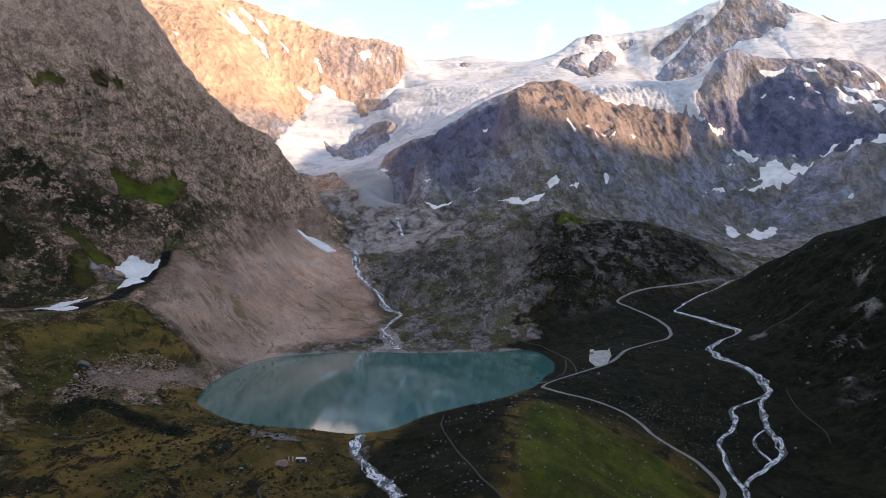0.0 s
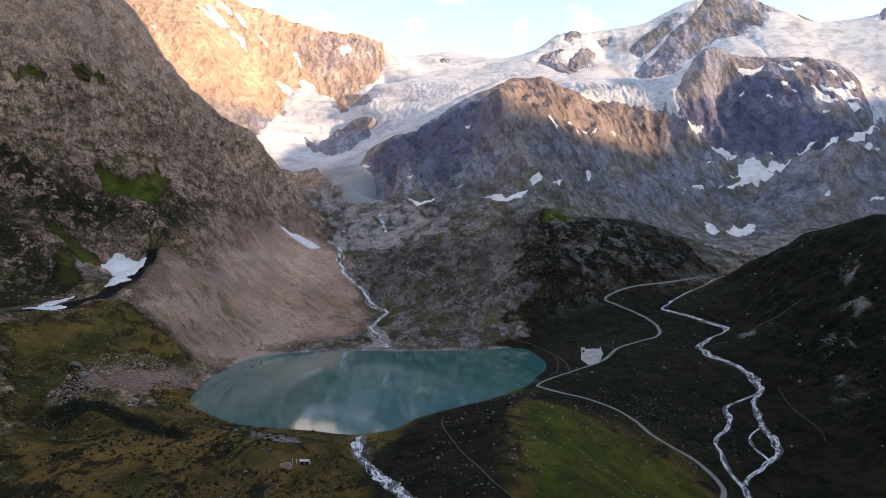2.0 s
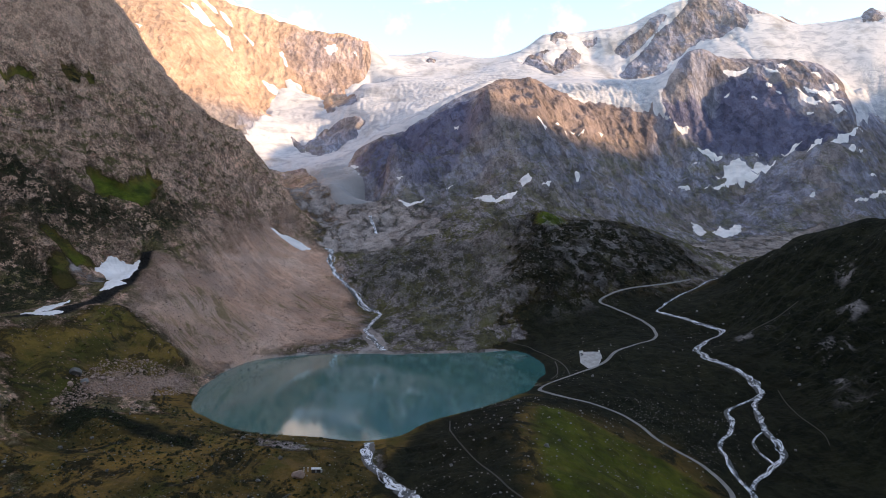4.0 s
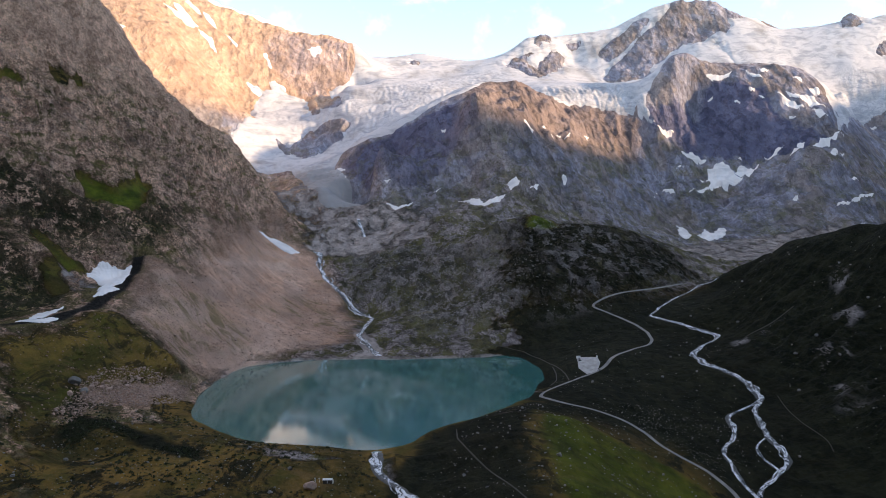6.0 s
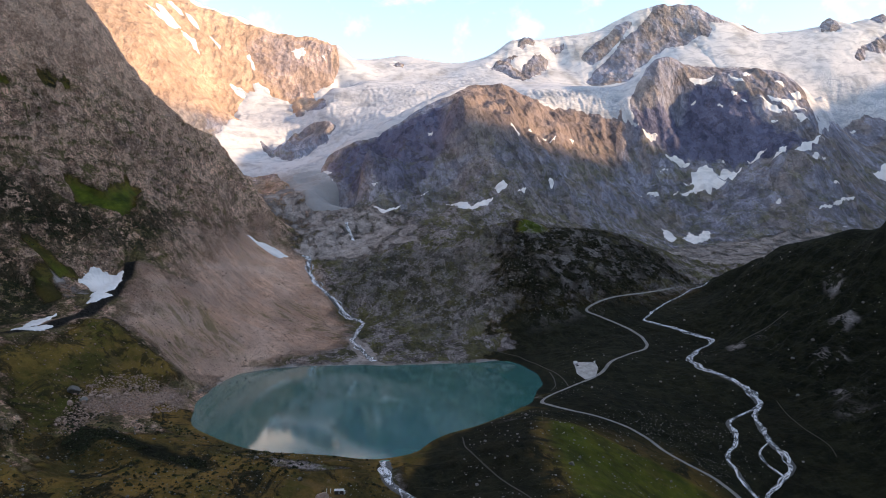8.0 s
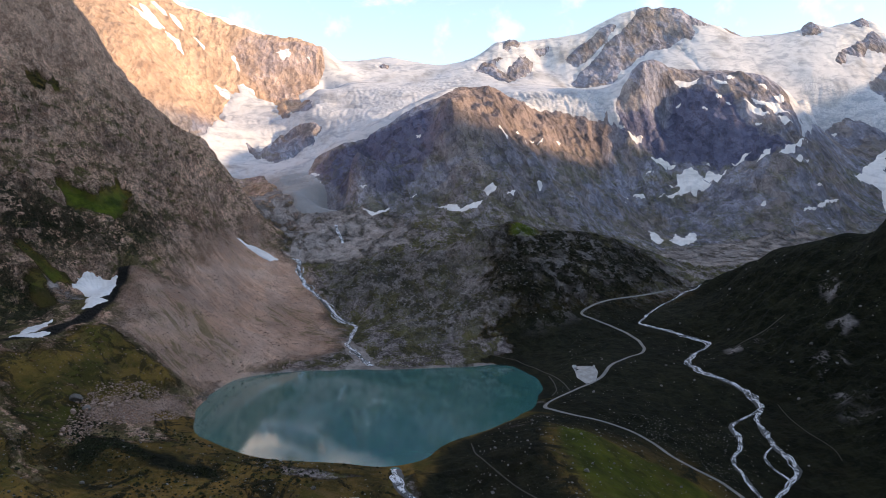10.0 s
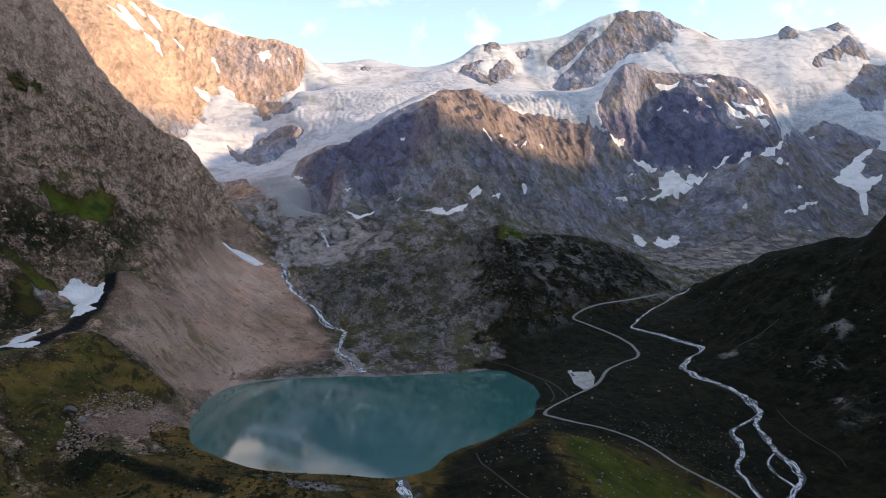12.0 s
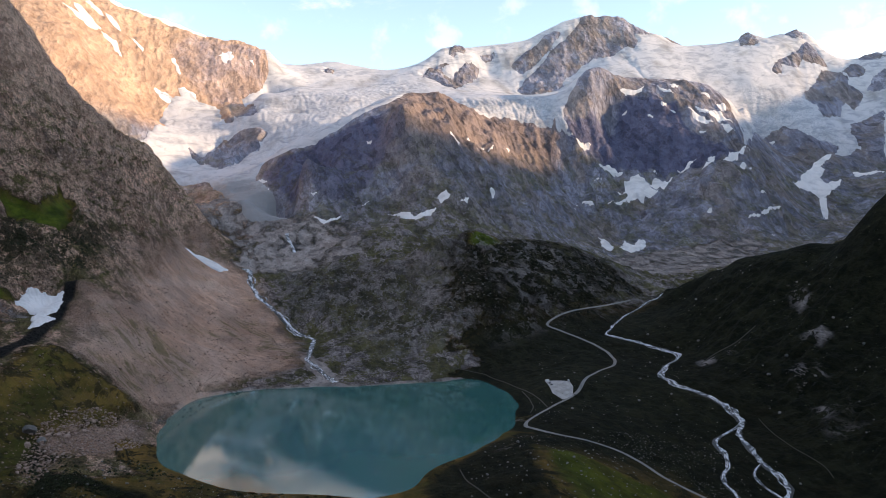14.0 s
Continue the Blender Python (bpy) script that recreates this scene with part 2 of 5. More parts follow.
    turf = m.mix(m.math("MULTIPLY", m.step(runs, 0.52, 0.58), m.math("SUBTRACT", 0.4, m.math("MULTIPLY", lush_lit, 0.38))), turf, (0.16, 0.095, 0.045))
    heath_shade = m.step(m.math("ADD", m.noise(30, 10, 0.74, 0.6), m.math("MULTIPLY", m.field("shrub"), 0.17)), 0.50, 0.58)
    heath_shade = m.math("MULTIPLY", heath_shade, m.math("SUBTRACT", 1.0, m.math("MULTIPLY", lush_lit, 0.8)))
    turf = m.mix(m.math("MULTIPLY", heath_shade, 0.92), turf, m.mix(fine, (0.004, 0.005, 0.003), (0.018, 0.020, 0.011)))
    # near-black colour puts the shade of hillside and bank into the turf
    shade_scrub = m.mix(m.step(m.noise(15, 10, 0.78, 0.5), 0.42, 0.60), m.mix(fine, (0.003, 0.0045, 0.003), (0.007, 0.009, 0.005)), (0.017, 0.0185, 0.010))
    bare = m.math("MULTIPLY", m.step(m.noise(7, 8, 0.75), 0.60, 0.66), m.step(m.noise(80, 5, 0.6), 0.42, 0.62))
    turf = m.mix(m.math("MULTIPLY", m.step(m.field("heath_shade"), 0.2, 0.75), 0.95), turf, shade_scrub)
    turf = m.mix(m.math("MULTIPLY", bare, m.math("SUBTRACT", 0.6, m.math("MULTIPLY", m.field("heath_shade"), 0.5))), turf, (0.17, 0.14, 0.115))

    # laid over one another with broken edges
    def edge(name, size, wide=0.14):
        k = m.math("ADD", m.field(name), m.math("MULTIPLY", m.math("SUBTRACT", m.noise(size, 9, 0.72, 0.4), 0.5), 1.5))
        return m.step(k, 0.5 - wide, 0.5 + wide)

    k_turf, k_scree, k_gravel = edge("grass", 30), edge("scree", 44, 0.4), edge("gravel", 38, 0.10)
    color = m.mix(k_gravel, rock, gravel)
    color = m.mix(k_scree, color, scree)
    tufts = m.math("MULTIPLY", m.step(runs, 0.47, 0.57), m.math("MULTIPLY", k_scree, m.math("MAXIMUM", m.field("tuft"), m.step(m.noise(120, 5, 0.6), 0.50, 0.60))))
    color = m.mix(m.math("MULTIPLY", tufts, 0.72), color, (0.095, 0.080, 0.022))
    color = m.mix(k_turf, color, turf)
    showing = m.math("MULTIPLY", slab, m.step(m.noise(120, 6, 0.6), 0.38, 0.56))
    color = m.mix(m.math("MULTIPLY", showing, 0.85), color, pale)
    bush = m.math("MULTIPLY", m.field("shrub"), m.math("SUBTRACT", 1.0, k_turf))
    bush = m.math("MULTIPLY", bush, m.step(m.math("ADD", m.math("MULTIPLY", m.noise(8, 9, 0.78, 0.5), 0.5), m.math("MULTIPLY", m.noise(42, 8, 0.7, 0.4), 0.5)), 0.455, 0.485))
    color = m.mix(m.math("MULTIPLY", bush, 0.92), color, m.mix(fine, (0.008, 0.010, 0.006), (0.030, 0.036, 0.016)))
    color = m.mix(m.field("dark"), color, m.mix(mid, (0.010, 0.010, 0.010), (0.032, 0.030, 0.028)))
    tint = m.mix(m.step(big, 0.3, 0.7), (0.82, 0.82, 0.83), (1.26, 1.24, 1.22))
    n = m.node("ShaderNodeMix")
    n.data_type, n.blend_type = "RGBA", "MULTIPLY"
    n.inputs[0].default_value = 1.0
    m.link(color, n.inputs[6])
    m.link(tint, n.inputs[7])
    smooth = m.math("MAXIMUM", k_turf, m.math("MAXIMUM", k_scree, k_gravel))
    crags = m.math("ADD", m.math("ADD", m.math("MULTIPLY", deep_a, 0.9), m.math("MULTIPLY", deep_c, m.math("MULTIPLY", close, 0.45))), m.math("ADD", m.math("MULTIPLY", deep_b, m.math("SUBTRACT", 0.4, m.math("MULTIPLY", remote, 0.34))), m.math("MULTIPLY", mid, m.math("SUBTRACT", 1.2, m.math("MULTIPLY", remote, 0.7)))))
    crags = m.math("MULTIPLY", crags, m.math("SUBTRACT", 1.0, m.math("MULTIPLY", smooth, 0.9)))
    broad = m.math("MULTIPLY", m.noise(75, 9, 0.6, 0.5, (1, 0.5, 0.55)), remote)
    normal = m.bump(m.math("ADD", crags, m.math("MULTIPLY", broad, 4.0)), 9.0, 1.0)
    normal = m.bump(m.math("MULTIPLY", fine, m.math("SUBTRACT", 1.0, m.math("MULTIPLY", remote, 0.6))), 2.4, 1.0, normal)
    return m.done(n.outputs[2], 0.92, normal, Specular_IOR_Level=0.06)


def snow_material(name, dirt, crack, clean, dull):
    """Firn and ice: dirt from 0 to 1, crack: how much it is broken by crevasses."""
    m = Mat(name)
    big, mid = m.noise(160, 8, 0.6, 0.4), m.noise(24, 8, 0.65, 0.5)
    bands = m.noise(70, 7, 0.62, 0.8, (1, 0.35, 2.2), 0.4)
    # noise bands between the two given tones
    color = m.mix(m.step(bands, 0.44, 0.68), clean, dull)
    color = m.mix(m.math("MULTIPLY", m.step(m.math("ADD", big, m.math("MULTIPLY", m.field("dirt"), 0.45)), 0.5, 0.75), dirt), color, (0.24, 0.23, 0.225))
    cleft = m.math("MULTIPLY", m.step(m.noise(14, 8, 0.7, 0.8, (1, 0.3, 1), 0.5), 0.45, 0.3), m.field("broken"))
    color = m.mix(m.math("MULTIPLY", cleft, 0.8), color, (0.28, 0.36, 0.42))
    line = m.math("ABSOLUTE", m.math("SUBTRACT", m.noise(20, 8, 0.68, 0.8, (1, 0.3, 1), 0.3), 0.5))
    line = m.math("MULTIPLY", m.step(line, 0.035, 0.008), m.math("ADD", 0.10 * crack, m.math("MULTIPLY", m.field("broken"), 0.6)))
    color = m.mix(line, color, (0.25, 0.29, 0.33))
    normal = m.bump(m.math("MULTIPLY", m.noise(18, 8, 0.7, 0.6, (1, 0.4, 1), 0.5), m.math("ADD", 0.06, m.math("MULTIPLY", m.field("broken"), crack))), 4.5, 0.7)
    normal = m.bump(mid, 0.8, 0.4, normal)
    return m.done(color, 0.7, normal, Specular_IOR_Level=0.3)


def lake_material():
    m = Mat("lake water")
    silt = m.noise(220, 5, 0.5, 0.6)
    color = m.mix(m.step(silt, 0.35, 0.7), (0.028, 0.150, 0.140), (0.044, 0.18, 0.165))
    normal = m.bump(m.noise(2.4, 4, 0.6), 0.022, 1.0, m.bump(m.noise(45, 3, 0.5), 0.10, 1.0))
    return m.done(color, 0.03, normal, IOR=1.5)


def stream_material():
    m = Mat("white water")
    foam = m.step(m.math("ADD", m.math("MULTIPLY", m.noise(2.8, 8, 0.75, 0.9), 0.6), m.math("MULTIPLY", m.noise(11, 6, 0.7, 0.6), 0.4)), 0.46, 0.53)
    color = m.mix(foam, (0.05, 0.06, 0.068), (0.78, 0.80, 0.84))
    return m.done(color, 0.6, m.bump(m.noise(1.5, 6, 0.7), 0.5, 0.9), Specular_IOR_Level=0.2)


def bed_material():
    m = Mat("wet stones")
    color = m.mix(m.step(m.noise(2.0, 8, 0.75), 0.4, 0.65), (0.006, 0.007, 0.008), (0.055, 0.055, 0.055))
    return m.done(color, 0.5, m.bump(m.noise(1.0, 6, 0.7), 0.5, 0.9))


def road_material():
    m = Mat("pale road")
    color = m.mix(m.step(m.noise(6, 8, 0.65), 0.3, 0.7), (0.17, 0.165, 0.155), (0.26, 0.25, 0.235))
    return m.done(color, 0.9, m.bump(m.noise(0.4, 4), 0.03, 0.5))


def stone_material(name, dark, light):
    m = Mat(name)
    vary = m.node("ShaderNodeObjectInfo").outputs["Random"]
    isle = m.node("ShaderNodeNewGeometry").outputs["Random Per Island"]
    k = m.math("ADD", m.math("MULTIPLY", m.noise(1.5, 7, 0.7), 0.6), m.math("MULTIPLY", m.math("ADD", vary, isle), 0.22))
    return m.done(m.mix(m.step(k, 0.25, 0.8), dark, light), 0.92, m.bump(m.noise(0.8, 7, 0.7), 0.35, 0.8))


def plain(name, color, rough=0.6, metal=0.0):
    m = Mat(name)
    worn = m.mix(m.step(m.noise(0.7, 6, 0.6), 0.4, 0.8), color, tuple(c * 0.75 for c in color))
    return m.done(worn, rough, Metallic=metal)


LAND = land_material()
ICE = snow_material("glacier ice", 0.85, 1.0, (0.58, 0.578, 0.595), (0.35, 0.368, 0.41))
SNOW = snow_material("old snow", 0.2, 0.2, (0.86, 0.83, 0.81), (0.68, 0.66, 0.65))
WATER = lake_material()
FOAM = stream_material()
BED = bed_material()
TARMAC = road_material()
EARTH = plain("trodden earth", (0.055, 0.05, 0.04), 0.95)

# ---- the lie of the land: crests, feet and floors of its landforms, in metres; the lake lies at 0 ----
LEFT_CREST = [(-909, 1750, 1071), (-836, 1850, 967), (-776, 1950, 860), (-743, 2000, 780), (-685, 2030, 704), (-639, 2080, 615), (-613, 2110, 577), (-581, 2150, 539), (-547, 2190, 512), (-511, 2230, 486), (-476, 2270, 466), (-449, 2280, 429), (-415, 2290, 382), (-384, 2290, 345), (-349, 2280, 301), (-306, 2260, 248)]
LEFT_CREST_BACK = [(-1500, 2300, 1150), (-1250, 2500, 800), (-1000, 2700, 550), (-850, 2800, 430), (-680, 2850, 380)]
LEFT_UPPER = [(-810, 1400, 660), (-796, 1480, 605), (-753, 1560, 594), (-714, 1615, 588), (-697, 1740, 593), (-633, 1826, 556), (-623, 2000, 542)]
LEFT_MIDDLE = [(-756, 1300, 426), (-741, 1370, 411), (-698, 1480, 418), (-660, 1634, 495), (-549, 1766, 402), (-492, 1872, 350)]
LEFT_LOW = [(-705, 1180, 313), (-673, 1240, 280), (-614, 1271, 275), (-561, 1308, 223), (-473, 1548, 240), (-528, 1661, 301), (-378, 2164, 220)]
LEFT_FOOT = [(-647, 1080, 203), (-631, 1160, 205), (-559, 1211, 189), (-497, 1331, 180), (-445, 1420, 180), (-399, 1685, 162), (-330, 1900, 135), (-225, 2090, 146)]
MORAINE_TROUGH = [(-600, 900, 112), (-570, 1020, 112), (-532, 1125, 118), (-505, 1230, 130), (-488, 1313, 145), (-462, 1365, 162)]
MORAINE_CREST = [(-487, 820, 113), (-475, 860, 106), (-460, 930, 98), (-451, 1000, 94), (-439, 1090, 99), (-435, 1170, 114), (-441, 1270, 137), (-446, 1353, 163)]
MORAINE_FOOT = [(-435, 856, 81), (-432, 947, 88), (-405, 906, 62), (-395, 796, 51), (-377, 847, 44), (-359, 1012, 44), (-315, 1054, 23), (-364, 675, 42), (-349, 1452, 88), (-419, 1062, 96)]
LEFT_FLAT = [(-321, 573, 30), (-300, 719, 19), (-333, 684, 20), (-288, 857, 8), (-195, 653, 11), (-112, 624, 1), (-230, 560, 14), (-420, 420, 60), (-150, 420, 10), (-60, 560, -4)]
SHORE = [(-277, 906), (-291, 1003), (-291, 1091), (-281, 1179), (-265, 1226), (-235, 1253), (-186, 1272), (-134, 1268), (-56, 1252), (4, 1252), (83, 1254), (120, 1265), (146, 1212), (151, 1132), (144, 1072), (110, 962), (80, 907), (51, 867), (20, 831), (-9, 805), (-30, 774), (-45, 744), (-65, 727), (-85, 723), (-110, 734), (-131, 745), (-162, 756), (-196, 775), (-221, 803), (-248, 843)]
VALLEY_HEAD = [(-67, 1300, 2), (-41, 1499, 25), (-107, 1753, 26), (86, 1429, 29), (-196, 1666, 33), (-170, 1850, 70), (-220, 2099, 146), (-150, 1950, 95), (-60, 1640, 24), (-190, 1420, 14)]
TONGUE = [(-85, 2294, 207), (-121, 2325, 239), (-148, 2454, 279), (-252, 2523, 336), (-300, 2800, 400), (-400, 3100, 470), (-505, 3300, 508), (-560, 3000, 440), (-430, 2650, 340), (-280, 2300, 225)]
TONGUE_TOP = [(-527, 3480, 651), (-317, 3510, 612), (-224, 3600, 769), (-101, 3650, 777), (16, 3407, 691), (181, 3700, 848), (294, 3800, 879), (13, 4200, 1010), (-187, 4150, 1001)]
ROCK_BUMPS = [(-32, 1827, 90), (47, 1871, 140), (137, 1736, 128), (165, 1470, 84), (236, 1567, 143), (361, 1609, 150), (499, 1675, 159), (517, 1562, 116), (110, 1600, 62), (20, 1700, 45)]
KNOLL = [(181, 1790, 210), (227, 1800, 222), (265, 1800, 233), (312, 1780, 216), (376, 1760, 209), (449, 1750, 202), (514, 1720, 176), (559, 1690, 147)]
KNOLL_BACK = [(60, 2080, 180), (200, 2080, 190), (350, 2080, 180), (500, 2000, 150), (650, 1900, 115), (750, 2150, 125), (0, 2150, 190)]
MID_SHELF = [(-98, 2600, 330), (-13, 2450, 286), (43, 2250, 223), (142, 2300, 246), (381, 2448, 358), (495, 2420, 261), (657, 2500, 235), (817, 2896, 324), (1097, 2884, 206), (813, 2700, 218)]
CENTRAL_FOOT = [(-227, 2880, 436), (-249, 2750, 377), (-189, 2650, 364), (-89, 2600, 365), (61, 2560, 352), (221, 2550, 367)]
CENTRAL_FLANK = [(-2, 2775, 445), (165, 2698, 510), (327, 2635, 538), (256, 2646, 613), (559, 2679, 410), (536, 2923, 553), (802, 3297, 624), (1046, 3251, 525)]
CENTRAL_CREST = [(-223, 2930, 476), (-118, 2900, 532), (2, 2880, 580), (123, 2880, 637), (206, 2900, 676), (279, 3000, 733), (341, 3150, 784), (475, 3220, 802), (570, 3300, 782), (667, 3450, 780), (858, 3500, 793), (1029, 3500, 793), (1054, 3470, 729)]
CENTRAL_BACK = [(-288, 3050, 472), (-123, 3200, 532), (12, 3250, 588), (151, 3300, 662), (248, 3350, 704), (379, 3450, 743), (506, 3480, 752)]
ICEFALL_TOP = [(650, 3580, 833), (782, 3600, 846), (911, 3600, 851), (1038, 3590, 849), (993, 4000, 936), (611, 4100, 990), (451, 4200, 1024)]
CLIFF_CREST = [(1060, 3440, 775), (1150, 3430, 858), (1213, 3430, 909), (1284, 3450, 911), (1342, 3440, 872), (1488, 3480, 912), (1626, 3500, 929), (1746, 3480, 915), (1807, 3450, 884), (1857, 3380, 787), (1882, 3330, 670), (1891, 3250, 564), (1901, 3150, 460), (1897, 3000, 337)]
CLIFF_BACK = [(1223, 3750, 828), (1435, 3800, 903), (1682, 3850, 926), (1939, 3850, 926), (2054, 3750, 799), (2164, 3700, 683)]
CLIFF_FACE = [(1275, 3402, 683), (1479, 3251, 682), (1620, 3292, 759), (1434, 3231, 633), (1734, 3189, 671), (1535, 2888, 457)]
CLIFF_FOOT = [(1244, 3165, 400), (1411, 3150, 432), (1489, 2803, 350), (1319, 2719, 229), (1097, 3075, 308), (1000, 3200, 420)]
RIGHT_BASIN = [(654, 2000, 121), (811, 2250, 118), (1035, 2450, 141), (1271, 2550, 176), (1493, 2600, 206)]
WALL_CREST = [(-1454, 4000, 1586), (-1265, 4100, 1518), (-1094, 4200, 1452), (-985, 4230, 1429), (-814, 4250, 1373), (-640, 4260, 1314), (-492, 4250, 1256), (-342, 4200, 1194), (-225, 4180, 1149), (-185, 4170, 1091)]
WALL_FACE = [(-945, 3438, 1044), (-817, 3570, 935), (-578, 4135, 1166), (-380, 4084, 1045), (-700, 3696, 785), (-576, 3780, 787), (-431, 3900, 831), (-245, 3950, 849)]
DOME = [(-130, 4350, 1136), (-9, 4600, 1189), (72, 4700, 1203), (151, 4720, 1229), (301, 4720, 1197), (474, 4650, 1162), (654, 4550, 1191)]
DOME_SLOPE = [(-52, 4000, 951), (203, 4100, 966), (-213, 3900, 894), (363, 4300, 1047)]
SUMMIT_CREST = [(633, 4500, 1191), (777, 4500, 1279), (878, 4520, 1300), (1013, 4550, 1295), (1290, 4600, 1363), (1524, 4600, 1478), (1655, 4590, 1515), (1875, 4570, 1504), (2015, 4570, 1423), (2151, 4570, 1408), (2247, 4560, 1340)]
SUMMIT_FACE = [(1011, 4450, 1140), (1106, 4200, 980), (1292, 4400, 1204), (1710, 4400, 1298), (1491, 4250, 1109), (1849, 4141, 1144), (1576, 4150, 1102), (808, 4350, 1100)]
FAR_CREST = [(2182, 4480, 1325), (2457, 4420, 1324), (2562, 4350, 1382), (2634, 4350, 1345), (2861, 4330, 1399), (2957, 4310, 1337), (3025, 4280, 1187), (3134, 4250, 1209), (3351, 4200, 1288), (3614, 4100, 1356), (3947, 3900, 1378)]
FAR_FACE = [(2087, 4000, 1016), (2319, 3950, 1011), (2548, 3850, 907), (2776, 3800, 842), (2895, 3700, 827), (2155, 3700, 722), (2402, 3650, 702), (2315, 3450, 516), (2281, 3250, 422), (2140, 3000, 266), (2614, 3300, 501)]
RIGHT_SKYLINE = [(527, 1500, 97), (547, 1400, 118), (590, 1360, 146), (598, 1280, 171), (616, 1210, 181), (633, 1150, 186)]
RIGHT_SHOULDER = [(635, 1120, 188), (619, 1060, 198), (622, 1040, 216), (648, 1010, 260), (702, 980, 313), (743, 900, 367)]
RIGHT_SLOPE = [(537, 1039, 122), (460, 1098, 70), (538, 1357, 103), (410, 1082, 36), (440, 895, 45), (457, 847, 46), (331, 700, -17), (420, 700, 40), (560, 860, 120), (380, 560, 5), (520, 620, 95)]
RIGHT_BACK = [(760, 1700, 120), (900, 1850, 120), (1050, 1650, 150), (1200, 1900, 170), (850, 1450, 150), (800, 2200, 130)]
VALLEY_FLOOR = [(425, 1163, 38), (346, 880, -4), (292, 847, -13), (173, 797, -8), (326, 1171, 28), (226, 1036, 14), (218, 1071, 21), (296, 1408, 67), (163, 897, 8), (208, 754, -19), (114, 632, -6), (583, 1527, 102), (480, 1420, 78), (300, 650, -32), (260, 560, -42)]
GREEN_HILL = [(62, 607, 19), (32, 598, 17), (22, 733, 12), (40, 670, 24), (75, 745, 20), (95, 820, 12), (110, 883, 4), (-20, 640, 4), (-30, 560, 6), (60, 520, 20), (120, 540, -4)]
NEAR = [(0, 0, 60), (-155, 60, 70), (-80, 250, 30), (150, 300, 0), (-350, 150, 110), (350, 300, 20), (200, 0, 60)]
LEFT_OUTER = [(-1150, 1000, 750), (-900, 600, 520), (-800, 200, 400), (-1500, 1900, 1250), (-1700, 1300, 1200), (-1700, 2800, 1300), (-1600, 3600, 1350), (-1300, -600, 700)]
# unseen ridge added out of view, its crest set to shade the valley
SHADE_RIDGE = [(1100, -900, 1300), (1250, -200, 1450), (1450, 400, 1650), (1800, 1100, 1560), (2250, 1750, 1150), (2550, 2350, 950), (3100, 3100, 1050)]
WEST_FOOT = [(650, -600, 300), (750, 200, 330), (900, 700, 420), (1250, 1150, 560), (1750, 1750, 480)]
FAR_LOW = [(1683, 2650, 206), (1782, 2600, 209), (1988, 2950, 258), (2062, 2900, 260), (2133, 2800, 271), (1841, 2400, 195)]
NORTH = [(-800, -2000, 900), (0, -2400, 1000), (900, -2200, 1000), (-200, -900, 160), (200, -900, 150)]
OUTER = [(-2500, 4800, 900), (-600, 4950, 950), (300, 5050, 900), (1200, 5050, 1050), (2200, 4950, 1050), (3200, 4600, 1000), (4200, 3500, 1100), (4500, 1500, 1000), (4200, -1500, 900), (2000, -4200, 900), (-1500, -4200, 900), (-4200, -1500, 1000), (-4200, 1500, 1100), (-3500, 3600, 1100)]


CRESTS = [LEFT_CREST, MORAINE_CREST, MORAINE_TROUGH, KNOLL, CENTRAL_CREST, CLIFF_CREST, WALL_CREST, DOME, SUMMIT_CREST, FAR_CREST, RIGHT_SKYLINE]
FORMS = [LEFT_CREST_BACK, LEFT_UPPER, LEFT_MIDDLE, LEFT_LOW, LEFT_FOOT, MORAINE_FOOT, LEFT_FLAT, VALLEY_HEAD, TONGUE, TONGUE_TOP,
         ROCK_BUMPS, KNOLL_BACK, MID_SHELF, CENTRAL_FOOT, CENTRAL_FLANK, CENTRAL_BACK, ICEFALL_TOP, CLIFF_BACK, CLIFF_FACE,
         CLIFF_FOOT, RIGHT_BASIN, WALL_FACE, DOME_SLOPE, SUMMIT_FACE, FAR_FACE, FAR_LOW, RIGHT_SHOULDER, RIGHT_SLOPE, RIGHT_BACK,
         VALLEY_FLOOR, GREEN_HILL, NEAR, LEFT_OUTER, SHADE_RIDGE, WEST_FOOT, NORTH, OUTER]


def along(line, step):
    """The points of a line at even steps."""
    line = np.array(line, float)
    out = [line[:1]]
    for a, b in zip(line[:-1], line[1:]):
        n = max(1, int(np.linalg.norm((b - a)[:2]) / step))
        out.append(a + (b - a) * np.linspace(0, 1, n + 1)[1:, None])
    return np.concatenate(out)


def inside(x, y, outline):
    """Metres from the edge of an outline, positive inside it."""
    p = np.array(outline, float)[:, :2]
    far, odd = np.full(np.shape(x), 1e12), np.zeros(np.shape(x), bool)
    for (ax, ay), (bx, by) in zip(p, np.roll(p, -1, 0)):
        ex, ey = bx - ax, by - ay
        k = np.clip(((x - ax) * ex + (y - ay) * ey) / max(ex * ex + ey * ey, 1e-9), 0, 1)
        far = np.minimum(far, (x - ax - k * ex) ** 2 + (y - ay - k * ey) ** 2)
        if ey:
            odd ^= ((ay > y) != (by > y)) & (x < (y - ay) / ey * ex + ax)
    return np.where(odd, 1, -1) * np.sqrt(far)


def boxed(test, x, y, line, margin, beyond):
    """A distance worked out only near its line; beyond holds elsewhere."""
    p = np.array(line, float)[:, :2]
    (x0, y0), (x1, y1) = p.min(0) - margin, p.max(0) + margin
    out = np.full(np.shape(x), float(beyond))
    near = (x > x0) & (x < x1) & (y > y0) & (y < y1)
    if near.any():
        out[near] = test(x[near], y[near], line)
    return out


